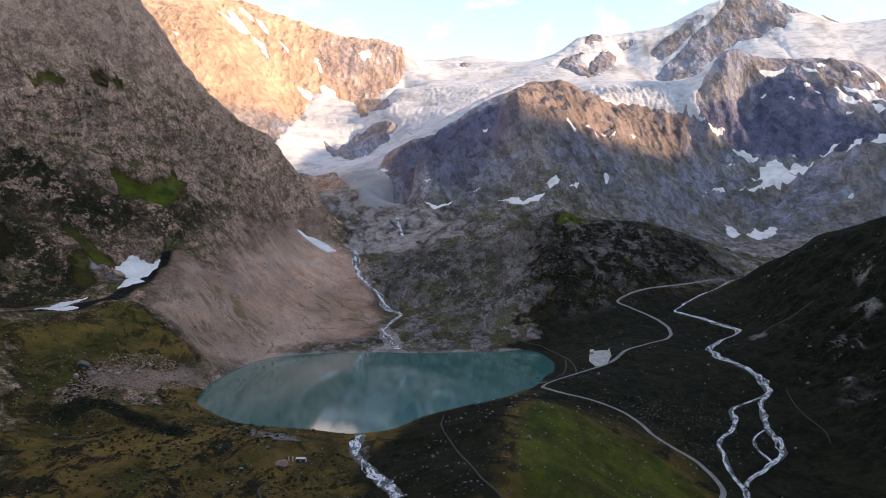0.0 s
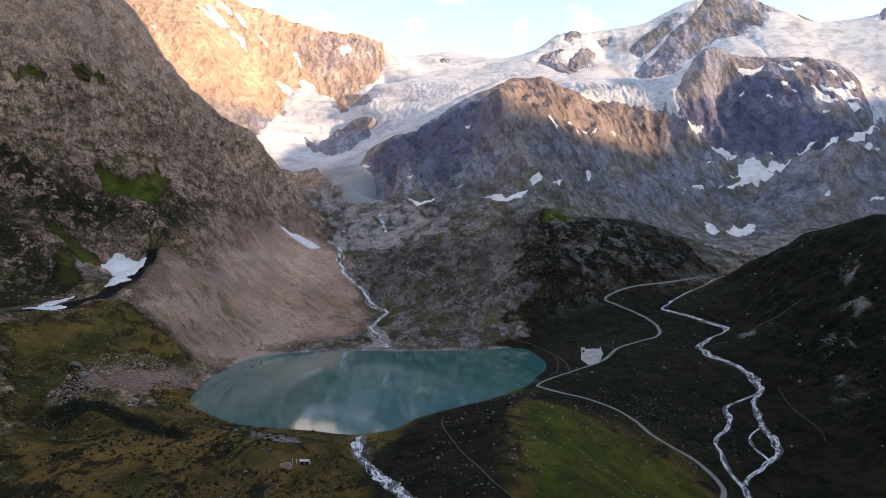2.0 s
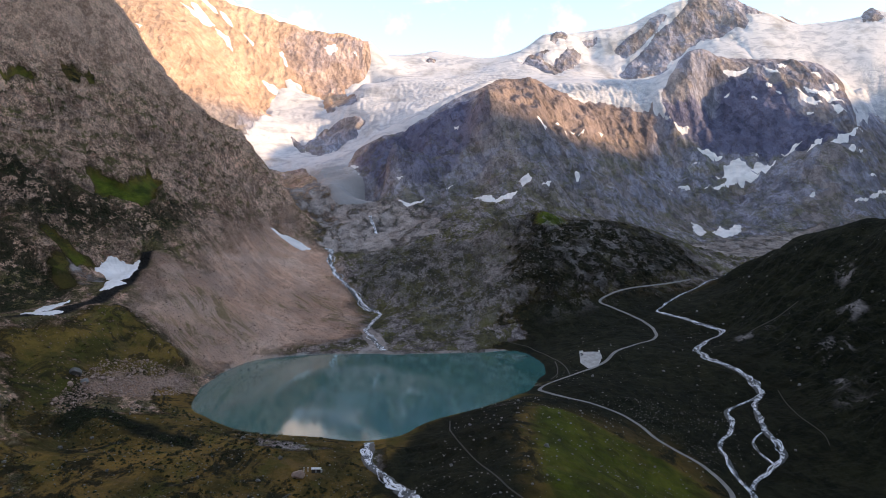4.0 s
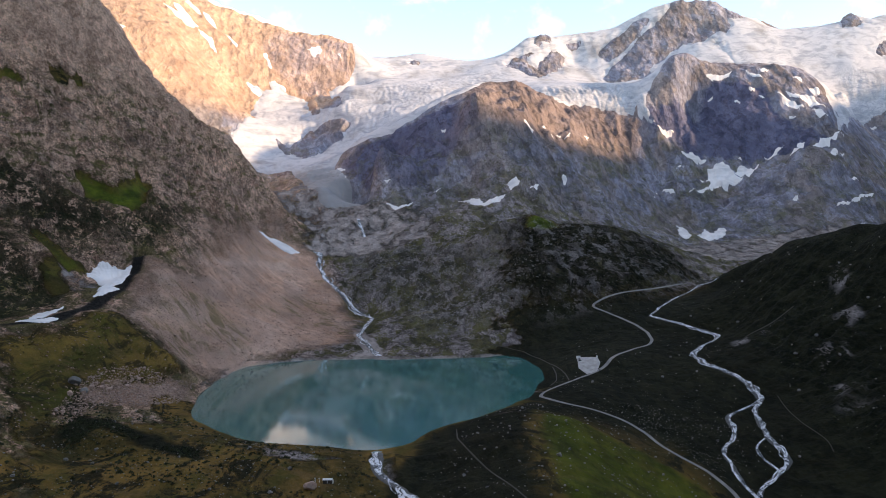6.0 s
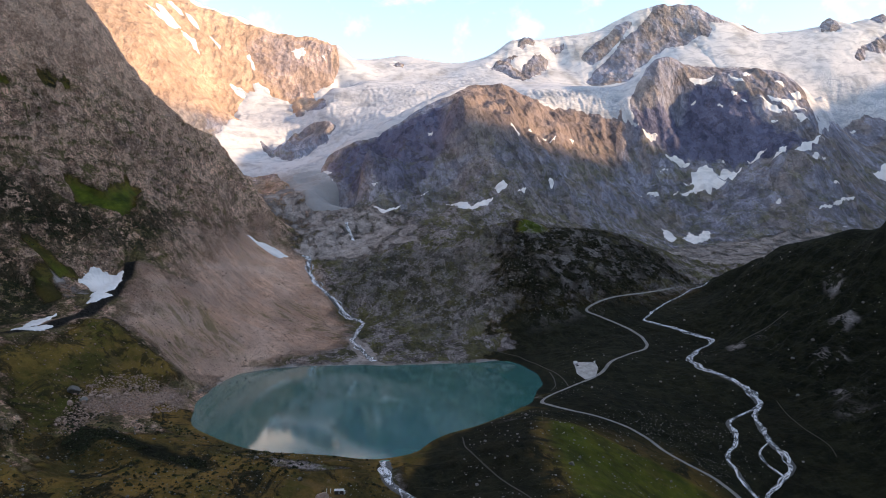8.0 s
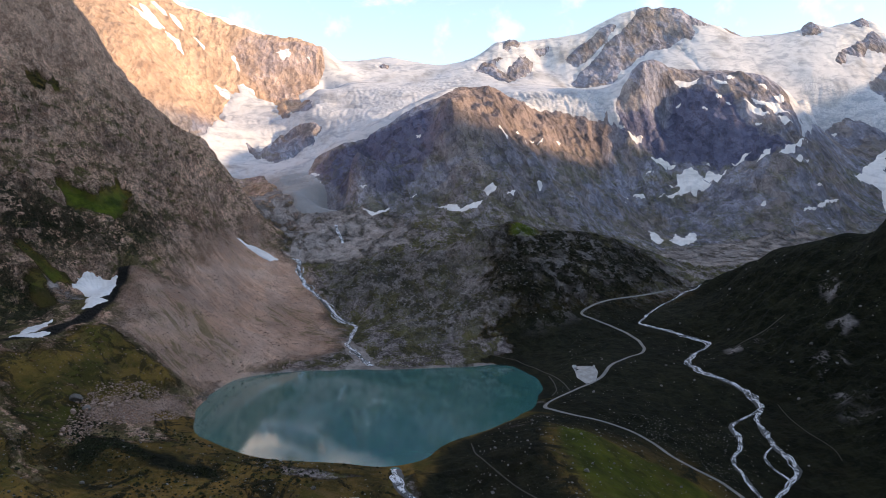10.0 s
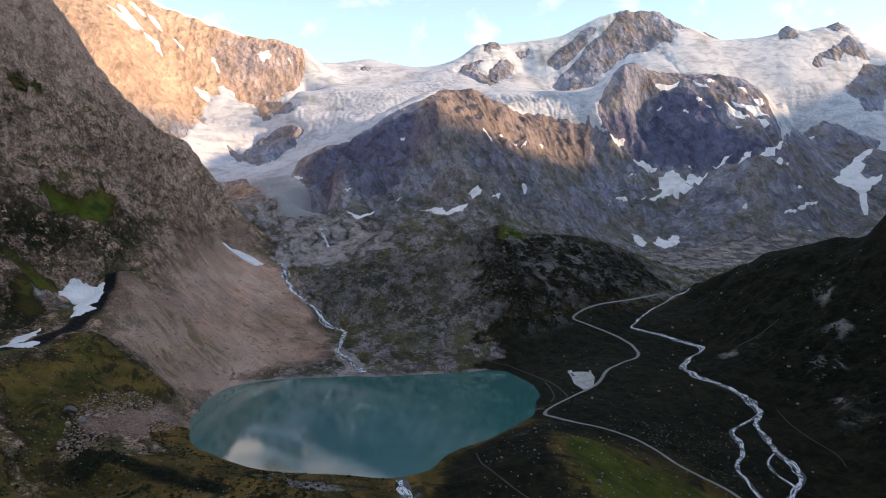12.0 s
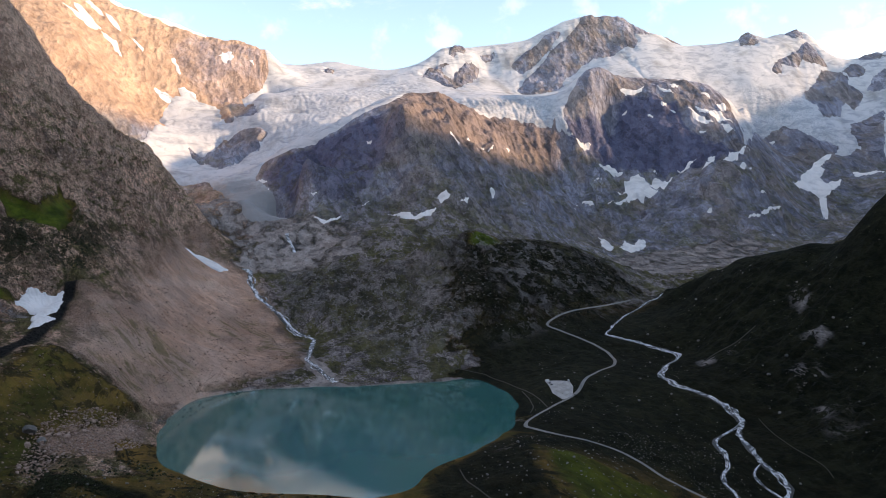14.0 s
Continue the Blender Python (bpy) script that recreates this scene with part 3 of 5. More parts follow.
def beside(x, y, line):
    """Metres from a line."""
    p = np.array(line, float)[:, :2]
    far = np.full(np.shape(x), 1e12)
    for (ax, ay), (bx, by) in zip(p[:-1], p[1:]):
        ex, ey = bx - ax, by - ay
        k = np.clip(((x - ax) * ex + (y - ay) * ey) / max(ex * ex + ey * ey, 1e-9), 0, 1)
        far = np.minimum(far, (x - ax - k * ex) ** 2 + (y - ay - k * ey) ** 2)
    return np.sqrt(far)


def ramp(v, lo, hi):
    k = np.clip((v - lo) / (hi - lo), 0, 1)
    return k * k * (3 - 2 * k)


def grain(x, y, size, seed):
    """Gradient noise of that wavelength, about -1 to 1."""
    x, y = x / size + seed * 17.31, y / size - seed * 9.77
    ix, iy = np.floor(x).astype(np.int64), np.floor(y).astype(np.int64)
    fx, fy = (x - ix).astype(np.float32), (y - iy).astype(np.float32)

    def corner(i, j):
        h = (ix + i) * 374761393 + (iy + j) * 668265263 + seed * 1274126177
        h = (h ^ (h >> 13)) * 1274126177 & 0xFFFFFFFF
        a = (h ^ (h >> 16)).astype(np.float32) * np.float32(2 * math.pi / 65536)
        return np.cos(a) * (fx - i) + np.sin(a) * (fy - j)

    u, v = fx * fx * fx * (fx * (fx * 6 - 15) + 10), fy * fy * fy * (fy * (fy * 6 - 15) + 10)
    top = corner(0, 0) * (1 - u) + corner(1, 0) * u
    low = corner(0, 1) * (1 - u) + corner(1, 1) * u
    return 1.5 * (top * (1 - v) + low * v)


def layers(x, y, size, count, seed, keep=0.55, sharp=False):
    """Noise of several sizes, each half the one before."""
    total, part = 0, 1
    for i in range(count):
        n = grain(x, y, size / 2**i, seed + i)
        total, part = total + part * ((1 - 2 * np.abs(n)) if sharp else n), part * keep
    return total


def spread_out():
    lake = np.array(SHORE, float)
    middle = lake.mean(0)
    edge = along([*SHORE, SHORE[0]], 40)
    p = [np.c_[edge, np.zeros(len(edge))]]
    p += [np.c_[middle + (lake - middle) * k, np.full(len(lake), -9.0)] for k in (0.85, 0.4)]
    p += [along(c, 70) for c in CRESTS] + [np.array(f, float) for f in FORMS]
    for crest, back, drop in ((LEFT_CREST[2:], 65, 45), (RIGHT_SKYLINE, 70, 22), (RIGHT_SHOULDER[:4], 70, 30)):
        c = along(crest, 70)
        way = c[:, :2] - (-75, -60)
        p.append(np.c_[c[:, :2] + back * way / np.linalg.norm(way, axis=1)[:, None], c[:, 2] - drop])
    return np.unique(np.concatenate(p).round(1), axis=0)


KNOTS = spread_out()
SOFT = 22.0


def weights():
    a = KNOTS[:, None, :2] - KNOTS[None, :, :2]
    m = -np.sqrt((a**2).sum(-1) + SOFT**2) / 1000
    n = len(KNOTS)
    one = np.c_[np.ones(n), KNOTS[:, :2] / 1000]
    whole = np.block([[m - np.eye(n) * 0.0006, one], [one.T, np.zeros((3, 3))]])
    return np.linalg.solve(whole, np.r_[KNOTS[:, 2], 0, 0, 0])


PULL = weights()


def lie(x, y):
    """The smooth height of the land."""
    x, y = np.asarray(x, float).ravel(), np.asarray(y, float).ravel()
    out = np.empty(len(x))
    n = len(KNOTS)
    kx, ky, pull = KNOTS[:, 0].astype(np.float32), KNOTS[:, 1].astype(np.float32), PULL[:n].astype(np.float32)
    for i in range(0, len(x), 20000):
        sx, sy = x[i:i + 20000].astype(np.float32), y[i:i + 20000].astype(np.float32)
        r = np.sqrt((sx[:, None] - kx) ** 2 + (sy[:, None] - ky) ** 2 + np.float32(SOFT**2))
        out[i:i + 20000] = -(r @ pull) / 1000 + PULL[n] + PULL[n + 1] * sx / 1000 + PULL[n + 2] * sy / 1000
    return out

# ---- outlines in plan, in metres: ice, bare rock in it, snow, water, ways and plant cover ----
ICE_EAST = [(-179, 4167), (-191, 4151), (-237, 4078), (-309, 4013), (-235, 3794), (-223, 3597), (-319, 3690), (-376, 3889), (-420, 3925), (-492, 3917), (-548, 3939), (-582, 3927), (-559, 3897), (-601, 3870), (-645, 3865), (-669, 3848), (-611, 3848), (-631, 3803), (-629, 3704), (-591, 3627), (-635, 3392), (-660, 3150), (-560, 2985), (-470, 2960), (-395, 2974), (-325, 2757), (-253, 2472), (-226, 2455), (-165, 2475), (-130, 2500), (-158, 2640), (-184, 2733), (-208, 2812), (-227, 2887), (-186, 2951), (-122, 2900), (-20, 2870), (60, 2875), (240, 2960)]
ICE_EAST += [(310, 3060), (360, 3190), (475, 3270), (570, 3340), (650, 3470), (622, 3285), (758, 3408), (878, 3414), (983, 3372), (1015, 3375), (1025, 3339), (1055, 3306), (1081, 3302), (1064, 3333), (1053, 3369), (1120, 3480), (1250, 3540), (1480, 3560), (1626, 3580), (1746, 3800), (1746, 4300), (1900, 4750), (1000, 4950), (150, 5000), (-100, 4800), (-230, 4350)]
ICE_WEST = [(1766, 3128), (2264, 3772), (2376, 3747), (2426, 3640), (2506, 3580), (2538, 3540), (2457, 3516), (2533, 3495), (2594, 3514), (2634, 3448), (2636, 3374), (3300, 3600), (3700, 4000), (3300, 4500), (2600, 4700), (1800, 4750), (1740, 4300), (1740, 3700), (1790, 3600), (1880, 3500)]
NORTH_FACE = [(1138, 4417), (1167, 4450), (1237, 4481), (1320, 4514), (1384, 4561), (1428, 4563), (1484, 4524), (1454, 4494), (1402, 4458), (1310, 4404), (1234, 4365), (1195, 4343), (1169, 4381)]
SUMMIT_ROCK = [(1117, 4236), (1184, 4307), (1278, 4355), (1406, 4451), (1465, 4461), (1520, 4495), (1575, 4536), (1630, 4600), (1660, 4680), (1900, 4680), (1960, 4600), (1990, 4560), (2010, 4500), (1953, 4434), (1890, 4432), (1871, 4354), (1828, 4317), (1793, 4353), (1721, 4313), (1637, 4300), (1580, 4316), (1507, 4291), (1383, 4222), (1345, 4150), (1250, 4110), (1160, 4130), (1131, 4180)]
SUMMIT_SPUR = [(2130, 4520), (2150, 4640), (2290, 4640), (2250, 4520), (2180, 4440)]
EAST_SPUR = [(610, 4304), (680, 4405), (761, 4419), (798, 4418), (739, 4391), (744, 4335), (789, 4329), (814, 4378), (861, 4419), (892, 4445), (941, 4452), (966, 4451), (950, 4398), (894, 4320), (832, 4247), (745, 4080), (714, 4179), (671, 4272)]
EAST_KNOB = [(965, 4513), (1024, 4528), (1074, 4532), (1076, 4508), (1016, 4490)]
EAST_RIDGE = [(796, 4468), (830, 4560), (910, 4580), (903, 4500), (869, 4480), (815, 4453)]
NEEDLE = [(2443, 4250), (2514, 4400), (2570, 4400), (2565, 4293), (2565, 4242), (2487, 4225)]
HORN = [(2558, 4087), (2737, 4158), (2797, 4190), (2858, 4234), (2864, 4184), (2861, 4122), (2852, 4050), (2802, 4054), (2722, 4087), (2651, 4038), (2587, 4070)]
HORN_TIP = [(2773, 4310), (2800, 4390), (2880, 4390), (2872, 4280), (2841, 4246), (2788, 4238)]
DARK_CLIFF = [(2600, 3903), (2688, 3948), (2776, 4019), (2843, 4038), (2902, 4000), (2901, 3956), (2882, 3924), (2908, 3879), (2909, 3838), (2858, 3809), (2824, 3798), (2793, 3830), (2754, 3815), (2713, 3776), (2624, 3742), (2585, 3767), (2622, 3825), (2569, 3857)]
HORN_KNOB = [(2485, 4020), (2537, 4078), (2588, 4085), (2562, 4028), (2509, 4000)]
WEST_RIB_HIGH = [(3095, 4110), (3175, 4200), (3260, 4200), (3200, 4010), (3119, 4040)]
WEST_SHELF = [(2930, 3850), (3007, 3895), (3108, 3925), (3120, 3850), (3002, 3790), (2955, 3825)]
WEST_RIB = [(2895, 4000), (3016, 4060), (3055, 4045), (3025, 3965), (2956, 3930), (2920, 3960)]
WEST_CLIFF = [(2703, 3688), (2920, 3706), (2595, 3327), (2593, 3455), (2657, 3631)]
DOME_ROCK = [(104, 4429), (130, 4473), (167, 4450), (164, 4399)]
ROCK_ISLAND = [(-437, 3390), (-408, 3452), (-369, 3551), (-321, 3568), (-259, 3557), (-202, 3523), (-189, 3482), (-205, 3443), (-211, 3404), (-263, 3376), (-315, 3280), (-361, 3270), (-411, 3335)]
ICE_STEP = [(-492, 3440), (-457, 3435), (-437, 3390), (-410, 3340), (-446, 3362), (-482, 3400)]
BASIN_RIB = [(-400, 3845), (-388, 3955), (-368, 3995), (-338, 3930), (-322, 3659), (-367, 3690)]
OUTCROPS = [NORTH_FACE, SUMMIT_ROCK, SUMMIT_SPUR, EAST_SPUR, EAST_KNOB, EAST_RIDGE, NEEDLE, HORN, HORN_TIP, DARK_CLIFF, WEST_RIB, WEST_CLIFF, HORN_KNOB, WEST_RIB_HIGH, WEST_SHELF, DOME_ROCK, ROCK_ISLAND, ICE_STEP, BASIN_RIB]
ROAD = [(211, 626), (221, 647), (222, 675), (217, 709), (204, 733), (193, 762), (191, 795), (180, 822), (158, 839), (132, 858), (116, 897), (108, 918), (116, 941), (143, 972), (176, 1007), (197, 1022), (220, 1044), (231, 1062), (256, 1105), (288, 1140), (316, 1155), (331, 1186), (341, 1237), (339, 1289), (328, 1335), (310, 1376), (295, 1395), (302, 1407), (332, 1428), (365, 1442), (420, 1456), (486, 1475)]
PARKING = [(203, 1134), (218, 1074), (216, 1055), (204, 1027), (189, 1020), (186, 1051)]
LAKE_PATH = [(95, 1327), (129, 1297), (152, 1269), (164, 1195), (169, 1121), (166, 1037), (161, 997)]
LAKE_PATH_LOW = [(165, 1115), (157, 1053), (148, 1011), (134, 982)]
HILL_PATH = [(-2, 756), (-5, 714), (-2, 671), (4, 636), (12, 581), (21, 517), (33, 483)]
HILLSIDE_TRACK = [(404, 1076), (429, 1080), (451, 1063), (485, 1065)]
RIVER_PATH = [(368, 878), (355, 829), (346, 784), (344, 758), (342, 729), (336, 711)]
FLAT_TRACK = [(-125, 544), (-132, 563), (-130, 575), (-126, 580)]
RIVER = [(575, 1520), (530, 1470), (495, 1440), (459, 1422), (408, 1369), (391, 1342), (372, 1325), (391, 1269), (405, 1219), (419, 1186), (423, 1165), (408, 1145), (385, 1135), (353, 1087), (345, 1030), (355, 977), (358, 932), (357, 906), (353, 886)]
RIVER_RIGHT = [(353, 886), (335, 866), (320, 821), (308, 778), (304, 734), (298, 718), (282, 706), (266, 691), (251, 677), (243, 663)]
RIVER_LEFT = [(353, 886), (341, 882), (323, 874), (299, 859), (290, 815), (280, 791), (259, 770), (250, 749), (250, 728), (243, 703), (240, 679), (242, 663), (237, 638), (234, 600), (230, 560)]
RIVER_MID = [(306, 779), (291, 769), (285, 760), (282, 730), (284, 711)]
OUTLET = [(-74, 711), (-75, 679), (-76, 658), (-67, 635), (-56, 612), (-44, 569), (-31, 515)]
INLET = [(-241, 2119), (-222, 2128), (-219, 2019), (-203, 1949), (-177, 1885), (-152, 1821), (-131, 1778), (-104, 1747)]
INLET_LOW = [(-104, 1745), (-88, 1700), (-102, 1523), (-110, 1456), (-93, 1381), (-74, 1287)]
FALL = [(-129, 2329), (-126, 2300), (-116, 2280), (-111, 2237)]
DELTA = [(-125, 1519), (-99, 1479), (-86, 1422), (-72, 1379), (-72, 1310), (-59, 1257), (-84, 1240), (-117, 1276), (-98, 1323), (-117, 1438)]
MORAINE_GRASS = [(-465, 857), (-442, 928), (-442, 1087), (-420, 1109), (-376, 1089), (-335, 1078), (-313, 1030), (-328, 967), (-358, 876), (-348, 761), (-346, 682), (-337, 617)]
FLAT_GRASS = [(-337, 617), (-348, 761), (-293, 782), (-257, 841), (-195, 721), (-138, 683), (-82, 693), (-69, 655), (-33, 519), (-268, 490)]
GREEN_LEDGE = [(-593, 1457), (-578, 1474), (-544, 1488), (-533, 1547), (-538, 1637), (-494, 1673), (-516, 1595), (-491, 1523), (-499, 1462), (-538, 1438), (-560, 1421)]
GREEN_CORNER = [(-626, 1159), (-604, 1154), (-596, 1138), (-598, 1106)]
GREEN_GULLY = [(-570, 1217), (-549, 1247), (-518, 1272), (-505, 1265), (-521, 1225), (-541, 1222)]
GULLY_FOOT = [(-551, 1188), (-537, 1222), (-497, 1159), (-505, 1115)]
GULLY_STONES = [(-535, 1218), (-506, 1257), (-475, 1228), (-464, 1122), (-497, 1155)]
HIGH_LEDGE = [(-746, 1438), (-730, 1508), (-686, 1550), (-665, 1575), (-712, 1514), (-740, 1445)]
HIGH_TUFT = [(-680, 1586), (-664, 1640), (-655, 1675), (-654, 1629), (-670, 1587)]
SHRUBS = [(-720, 1150), (-690, 1290), (-640, 1330), (-611, 1350), (-599, 1405), (-559, 1368), (-517, 1430), (-485, 1518), (-459, 1711), (-431, 1537), (-449, 1413), (-468, 1381), (-514, 1305), (-542, 1245), (-561, 1215), (-598, 1194), (-650, 1120)]
SHRUBS_LOW = [(-680, 1080), (-640, 1170), (-595, 1190), (-566, 1190), (-549, 1183), (-518, 1180), (-490, 1139), (-480, 1095), (-500, 1020), (-540, 960), (-600, 940)]
SCREE = [(-438, 1341), (-398, 1349), (-404, 1597), (-389, 1977), (-368, 2180), (-263, 2061), (-200, 1995), (-124, 1675), (-119, 1438), (-175, 1345), (-252, 1262), (-299, 1108), (-310, 1070), (-346, 1089), (-419, 1125), (-429, 1248)]
SLABS = [(-136, 2084), (23, 2042), (142, 1763), (260, 1523), (214, 1435), (33, 1431), (-31, 1773), (-109, 1838)]
YELLOW_TOP = [(255, 1740), (258, 1785), (285, 1800), (318, 1785), (315, 1735), (285, 1722)]
BLOCK_FIELD = [(-359, 739), (-376, 836), (-379, 928), (-348, 1007), (-322, 1012), (-302, 1039), (-297, 931), (-321, 858), (-342, 808), (-341, 733)]

WAYS = [(ROAD, 5.0), (LAKE_PATH, 2.2), (LAKE_PATH_LOW, 2.2), (HILL_PATH, 1.8), (FLAT_TRACK, 2.5), (HILLSIDE_TRACK, 3.6), (RIVER_PATH, 1.1)]
STREAMS = [(RIVER, 8.0), (RIVER_RIGHT, 6.0), (RIVER_LEFT, 5.0), (RIVER_MID, 3.0), (OUTLET, 9.0), (INLET, 12.0), (INLET_LOW, 9.0)]


# ---- the ground: one sheet of land, finest where it is seen ----
CENTRE = (-75.0, -60.0)


def spokes():
    fine = np.linspace(-34, 45, 950)
    coarse = np.linspace(45, 326, 96)[1:-1]
    return np.radians(np.r_[fine, coarse])


def rings():
    return np.r_[np.linspace(1, 430, 24)[:-1], np.geomspace(430, 5300, 980)]


ANGLES, RADII = spokes(), rings()
GX = CENTRE[0] + np.sin(ANGLES)[None, :] * RADII[:, None]
GY = CENTRE[1] + np.cos(ANGLES)[None, :] * RADII[:, None]
BASE = lie(GX, GY).reshape(GX.shape)


def cover(x, y, z):
    """What lies on the land, and the light and shade put into its colour, each from 0 to 1."""
    wob = 9 * layers(x, y, 60, 4, 71, 0.6)

    def patch(outline, soft=14.0):
        return ramp(boxed(inside, x, y, outline, 120, -1e3) + wob * min(1.0, soft / 14), -soft, soft)

    lake = boxed(inside, x, y, SHORE, 150, -1e3)
    f = {}
    west = ramp(x - 0.12 * (y - 800) + 5 * wob, 20, 110) * ramp(z, 330, 120) * ramp(y, 1600, 1300)
    hill = ramp(x, -90, -40) * ramp(y, 900, 700)
    near_hill = hill * ramp(x, 250, 190)
    slope = ramp(inside(x, y, HILLSIDE) + wob, -20, 20)
    grass = np.maximum.reduce([patch(MORAINE_GRASS, 25) * 0.75, patch(FLAT_GRASS, 25), west, hill, slope, 0.62 * patch(KNOLL_COVER, 80), 1.5 * patch(GREEN_LEDGE, 16),
                               1.4 * patch(GREEN_CORNER, 20), 1.2 * patch(GREEN_GULLY, 10), 0.9 * patch(GULLY_FOOT, 20), 1.3 * patch(HIGH_LEDGE, 12), 1.3 * patch(HIGH_TUFT, 12), patch(YELLOW_TOP, 12),
                               ramp(y, 560, 480), 1.1 * ramp(lake, -60, -20) * ramp(y, 1000, 900), 1.2 * patch(LEFT_MEADOW, 25)])
    # green turf, and the lit side of the green hill put into its colour
    f["lush_lit"] = np.clip(np.maximum.reduce([patch(GREEN_LEDGE, 16), 0.7 * patch(GREEN_GULLY, 10), 0.45 * patch(GULLY_FOOT, 16), 0.6 * patch(HIGH_LEDGE, 8), patch(YELLOW_TOP, 12),
                                           0.8 * ramp(boxed(inside, x, y, SUNNY_HILL, 120, -1e3) + wob * 0.3, -4, 10), 0.22 * patch(MORAINE_GRASS, 30),
                                           0.2 * ramp(boxed(inside, x, y, SUNNY_STRIP, 120, -1e3) + wob * 0.5, -10, 15)]), 0, 1)
    f["shrub"] = np.clip(np.maximum.reduce([patch(SHRUBS, 34), patch(SHRUBS_LOW, 22), 0.75 * slope]), 0, 1)
    f["scree"] = np.clip(np.maximum.reduce([patch(SCREE, 35), 0.85 * patch(UPPER_SCREE, 45), patch(BLOCK_FIELD, 20) * 0.8]), 0, 1)
    f["gravel"] = np.clip(np.maximum.reduce([patch(DELTA, 8), 0.6 * ramp(lake, -26, -8) * ramp(y, 930, 1150), 0.55 * patch(GULLY_STONES, 12), 0.62 * patch(TONGUE_FORELAND, 60), 0.6 * ramp(boxed(inside, x, y, BASIN_FLOOR, 120, -1e3) + wob, -40, 40)]), 0, 1)
    f["slab"] = np.clip(np.maximum.reduce([0.95 * patch(SLABS, 50), 0.55 * patch(KNOLL_COVER, 60), *[0.85 * patch(o, 7) for o in HILL_SLABS]]), 0, 1)
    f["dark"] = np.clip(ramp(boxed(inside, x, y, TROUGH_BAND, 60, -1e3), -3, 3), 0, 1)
    # brown rock on the left, its red deepened to stand for evening glow
    warm = np.maximum(ramp(x, -120, -330) * ramp(y, 3300, 2500), 0)
    f["rust"] = 0.85 * ramp(inside(x, y, RED_TOP) + 2 * wob, -60, 60)
    f["warm"] = np.clip(warm, 0, 1)
    prow = ramp(boxed(inside, x, y, PROW, 150, -1e3) + wob, -30, 30)
    f["tan"] = ramp(inside(x, y, TAN_WALL), -60, 60) * (1 - 0.9 * prow)
    f["warm"] = np.maximum(f["warm"], 0.7 * ramp(inside(x, y, TAN_WALL), -60, 60) * (1 - 0.6 * prow))
    # dark shrubs, and the shade of hillside, bank and valley painted as cover
    f["heath_shade"] = np.clip(np.maximum.reduce([slope, 0.7 * ramp(boxed(inside, x, y, SHADED_BANK, 120, -1e3) + wob, -15, 15), 0.9 * np.maximum(west, hill * ramp(x, 190, 250)) * (1 - 0.6 * near_hill), 0.7 * patch(KNOLL_COVER, 80), patch(SHRUB_FLAT, 14)]), 0, 1)
    f["heath_shade"] *= 1 - f["lush_lit"]
    # where the flank and the cliff have their shade put into the colour
    f["shade_rock"] = np.clip(np.maximum(ramp(boxed(inside, x, y, SHADED_FLANK, 200, -1e3), -60, 60), ramp(boxed(inside, x, y, SHADED_CLIFF, 200, -1e3), -60, 60)), 0, 1)
    f["tuft"] = patch(GRASS_STREAKS, 40)
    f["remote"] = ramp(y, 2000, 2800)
    f["grass"] = grass * (1 - f["dark"])
    return f


SHADED_FLANK = [(-197, 2880), (-117, 2880), (1, 2870), (120, 2860), (199, 2850), (235, 2640), (253, 2600), (176, 2610), (118, 2580), (61, 2545), (-10, 2515), (-98, 2620), (-185, 2780)]
SHADED_CLIFF = [(1048, 3360), (1212, 3375), (1381, 3420), (1461, 3375), (1532, 3310), (1548, 3198), (1631, 3048), (1707, 3062), (1491, 2950), (1425, 3140), (1287, 3195), (1162, 3240), (1060, 3280)]
GRASS_STREAKS = [(-419, 1303), (-385, 1339), (-334, 1402), (-280, 1311), (-295, 1234), (-340, 1224), (-382, 1241)]
SHRUB_FLAT = [(-370, 824), (-362, 848), (-333, 807), (-312, 770), (-273, 741), (-224, 699), (-220, 673), (-271, 707), (-318, 739), (-324, 695), (-342, 711)]
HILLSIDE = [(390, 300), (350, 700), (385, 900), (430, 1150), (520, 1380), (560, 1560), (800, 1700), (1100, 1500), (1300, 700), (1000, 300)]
SUNNY_HILL = [(40, 480), (43, 523), (48, 579), (53, 632), (62, 695), (74, 742), (88, 776), (129, 752), (165, 719), (194, 677), (205, 620), (190, 540), (160, 480)]
HILL_SLABS = [[(409, 1090), (436, 1061), (458, 1049), (453, 1034), (422, 1050), (405, 1062)], [(546, 1078), (547, 1045), (528, 1008), (517, 1014)],
              [(431, 925), (453, 914), (473, 891), (452, 868), (425, 878)], [(408, 839), (425, 816), (414, 761), (386, 727), (376, 766)],
              [(487, 960), (505, 964), (497, 929), (481, 926)]]
SHADED_BANK = [(-60, 480), (-70, 640), (-40, 730), (0, 790), (60, 870), (100, 900), (82, 790), (66, 742), (55, 695), (45, 632), (38, 579), (34, 480)]
TROUGH_BAND = [(-447, 1362), (-440, 1280), (-434, 1200), (-437, 1110), (-449, 1010), (-458, 940), (-470, 900), (-474, 960), (-468, 1040), (-458, 1120), (-453, 1190), (-456, 1260), (-464, 1340), (-458, 1372)]
KNOLL_COVER = [(150, 1640), (190, 1800), (290, 1830), (430, 1780), (560, 1710), (600, 1600), (540, 1500), (420, 1440), (290, 1400), (200, 1380), (130, 1480)]
SUNNY_STRIP = [(250, 1080), (330, 1090), (370, 1050), (340, 960), (330, 900), (290, 940), (270, 1000)]
TONGUE_FORELAND = [(-270, 2080), (-300, 2280), (-430, 2560), (-330, 2760), (-200, 2600), (-60, 2480), (60, 2420), (120, 2200), (60, 2080), (-100, 2040)]
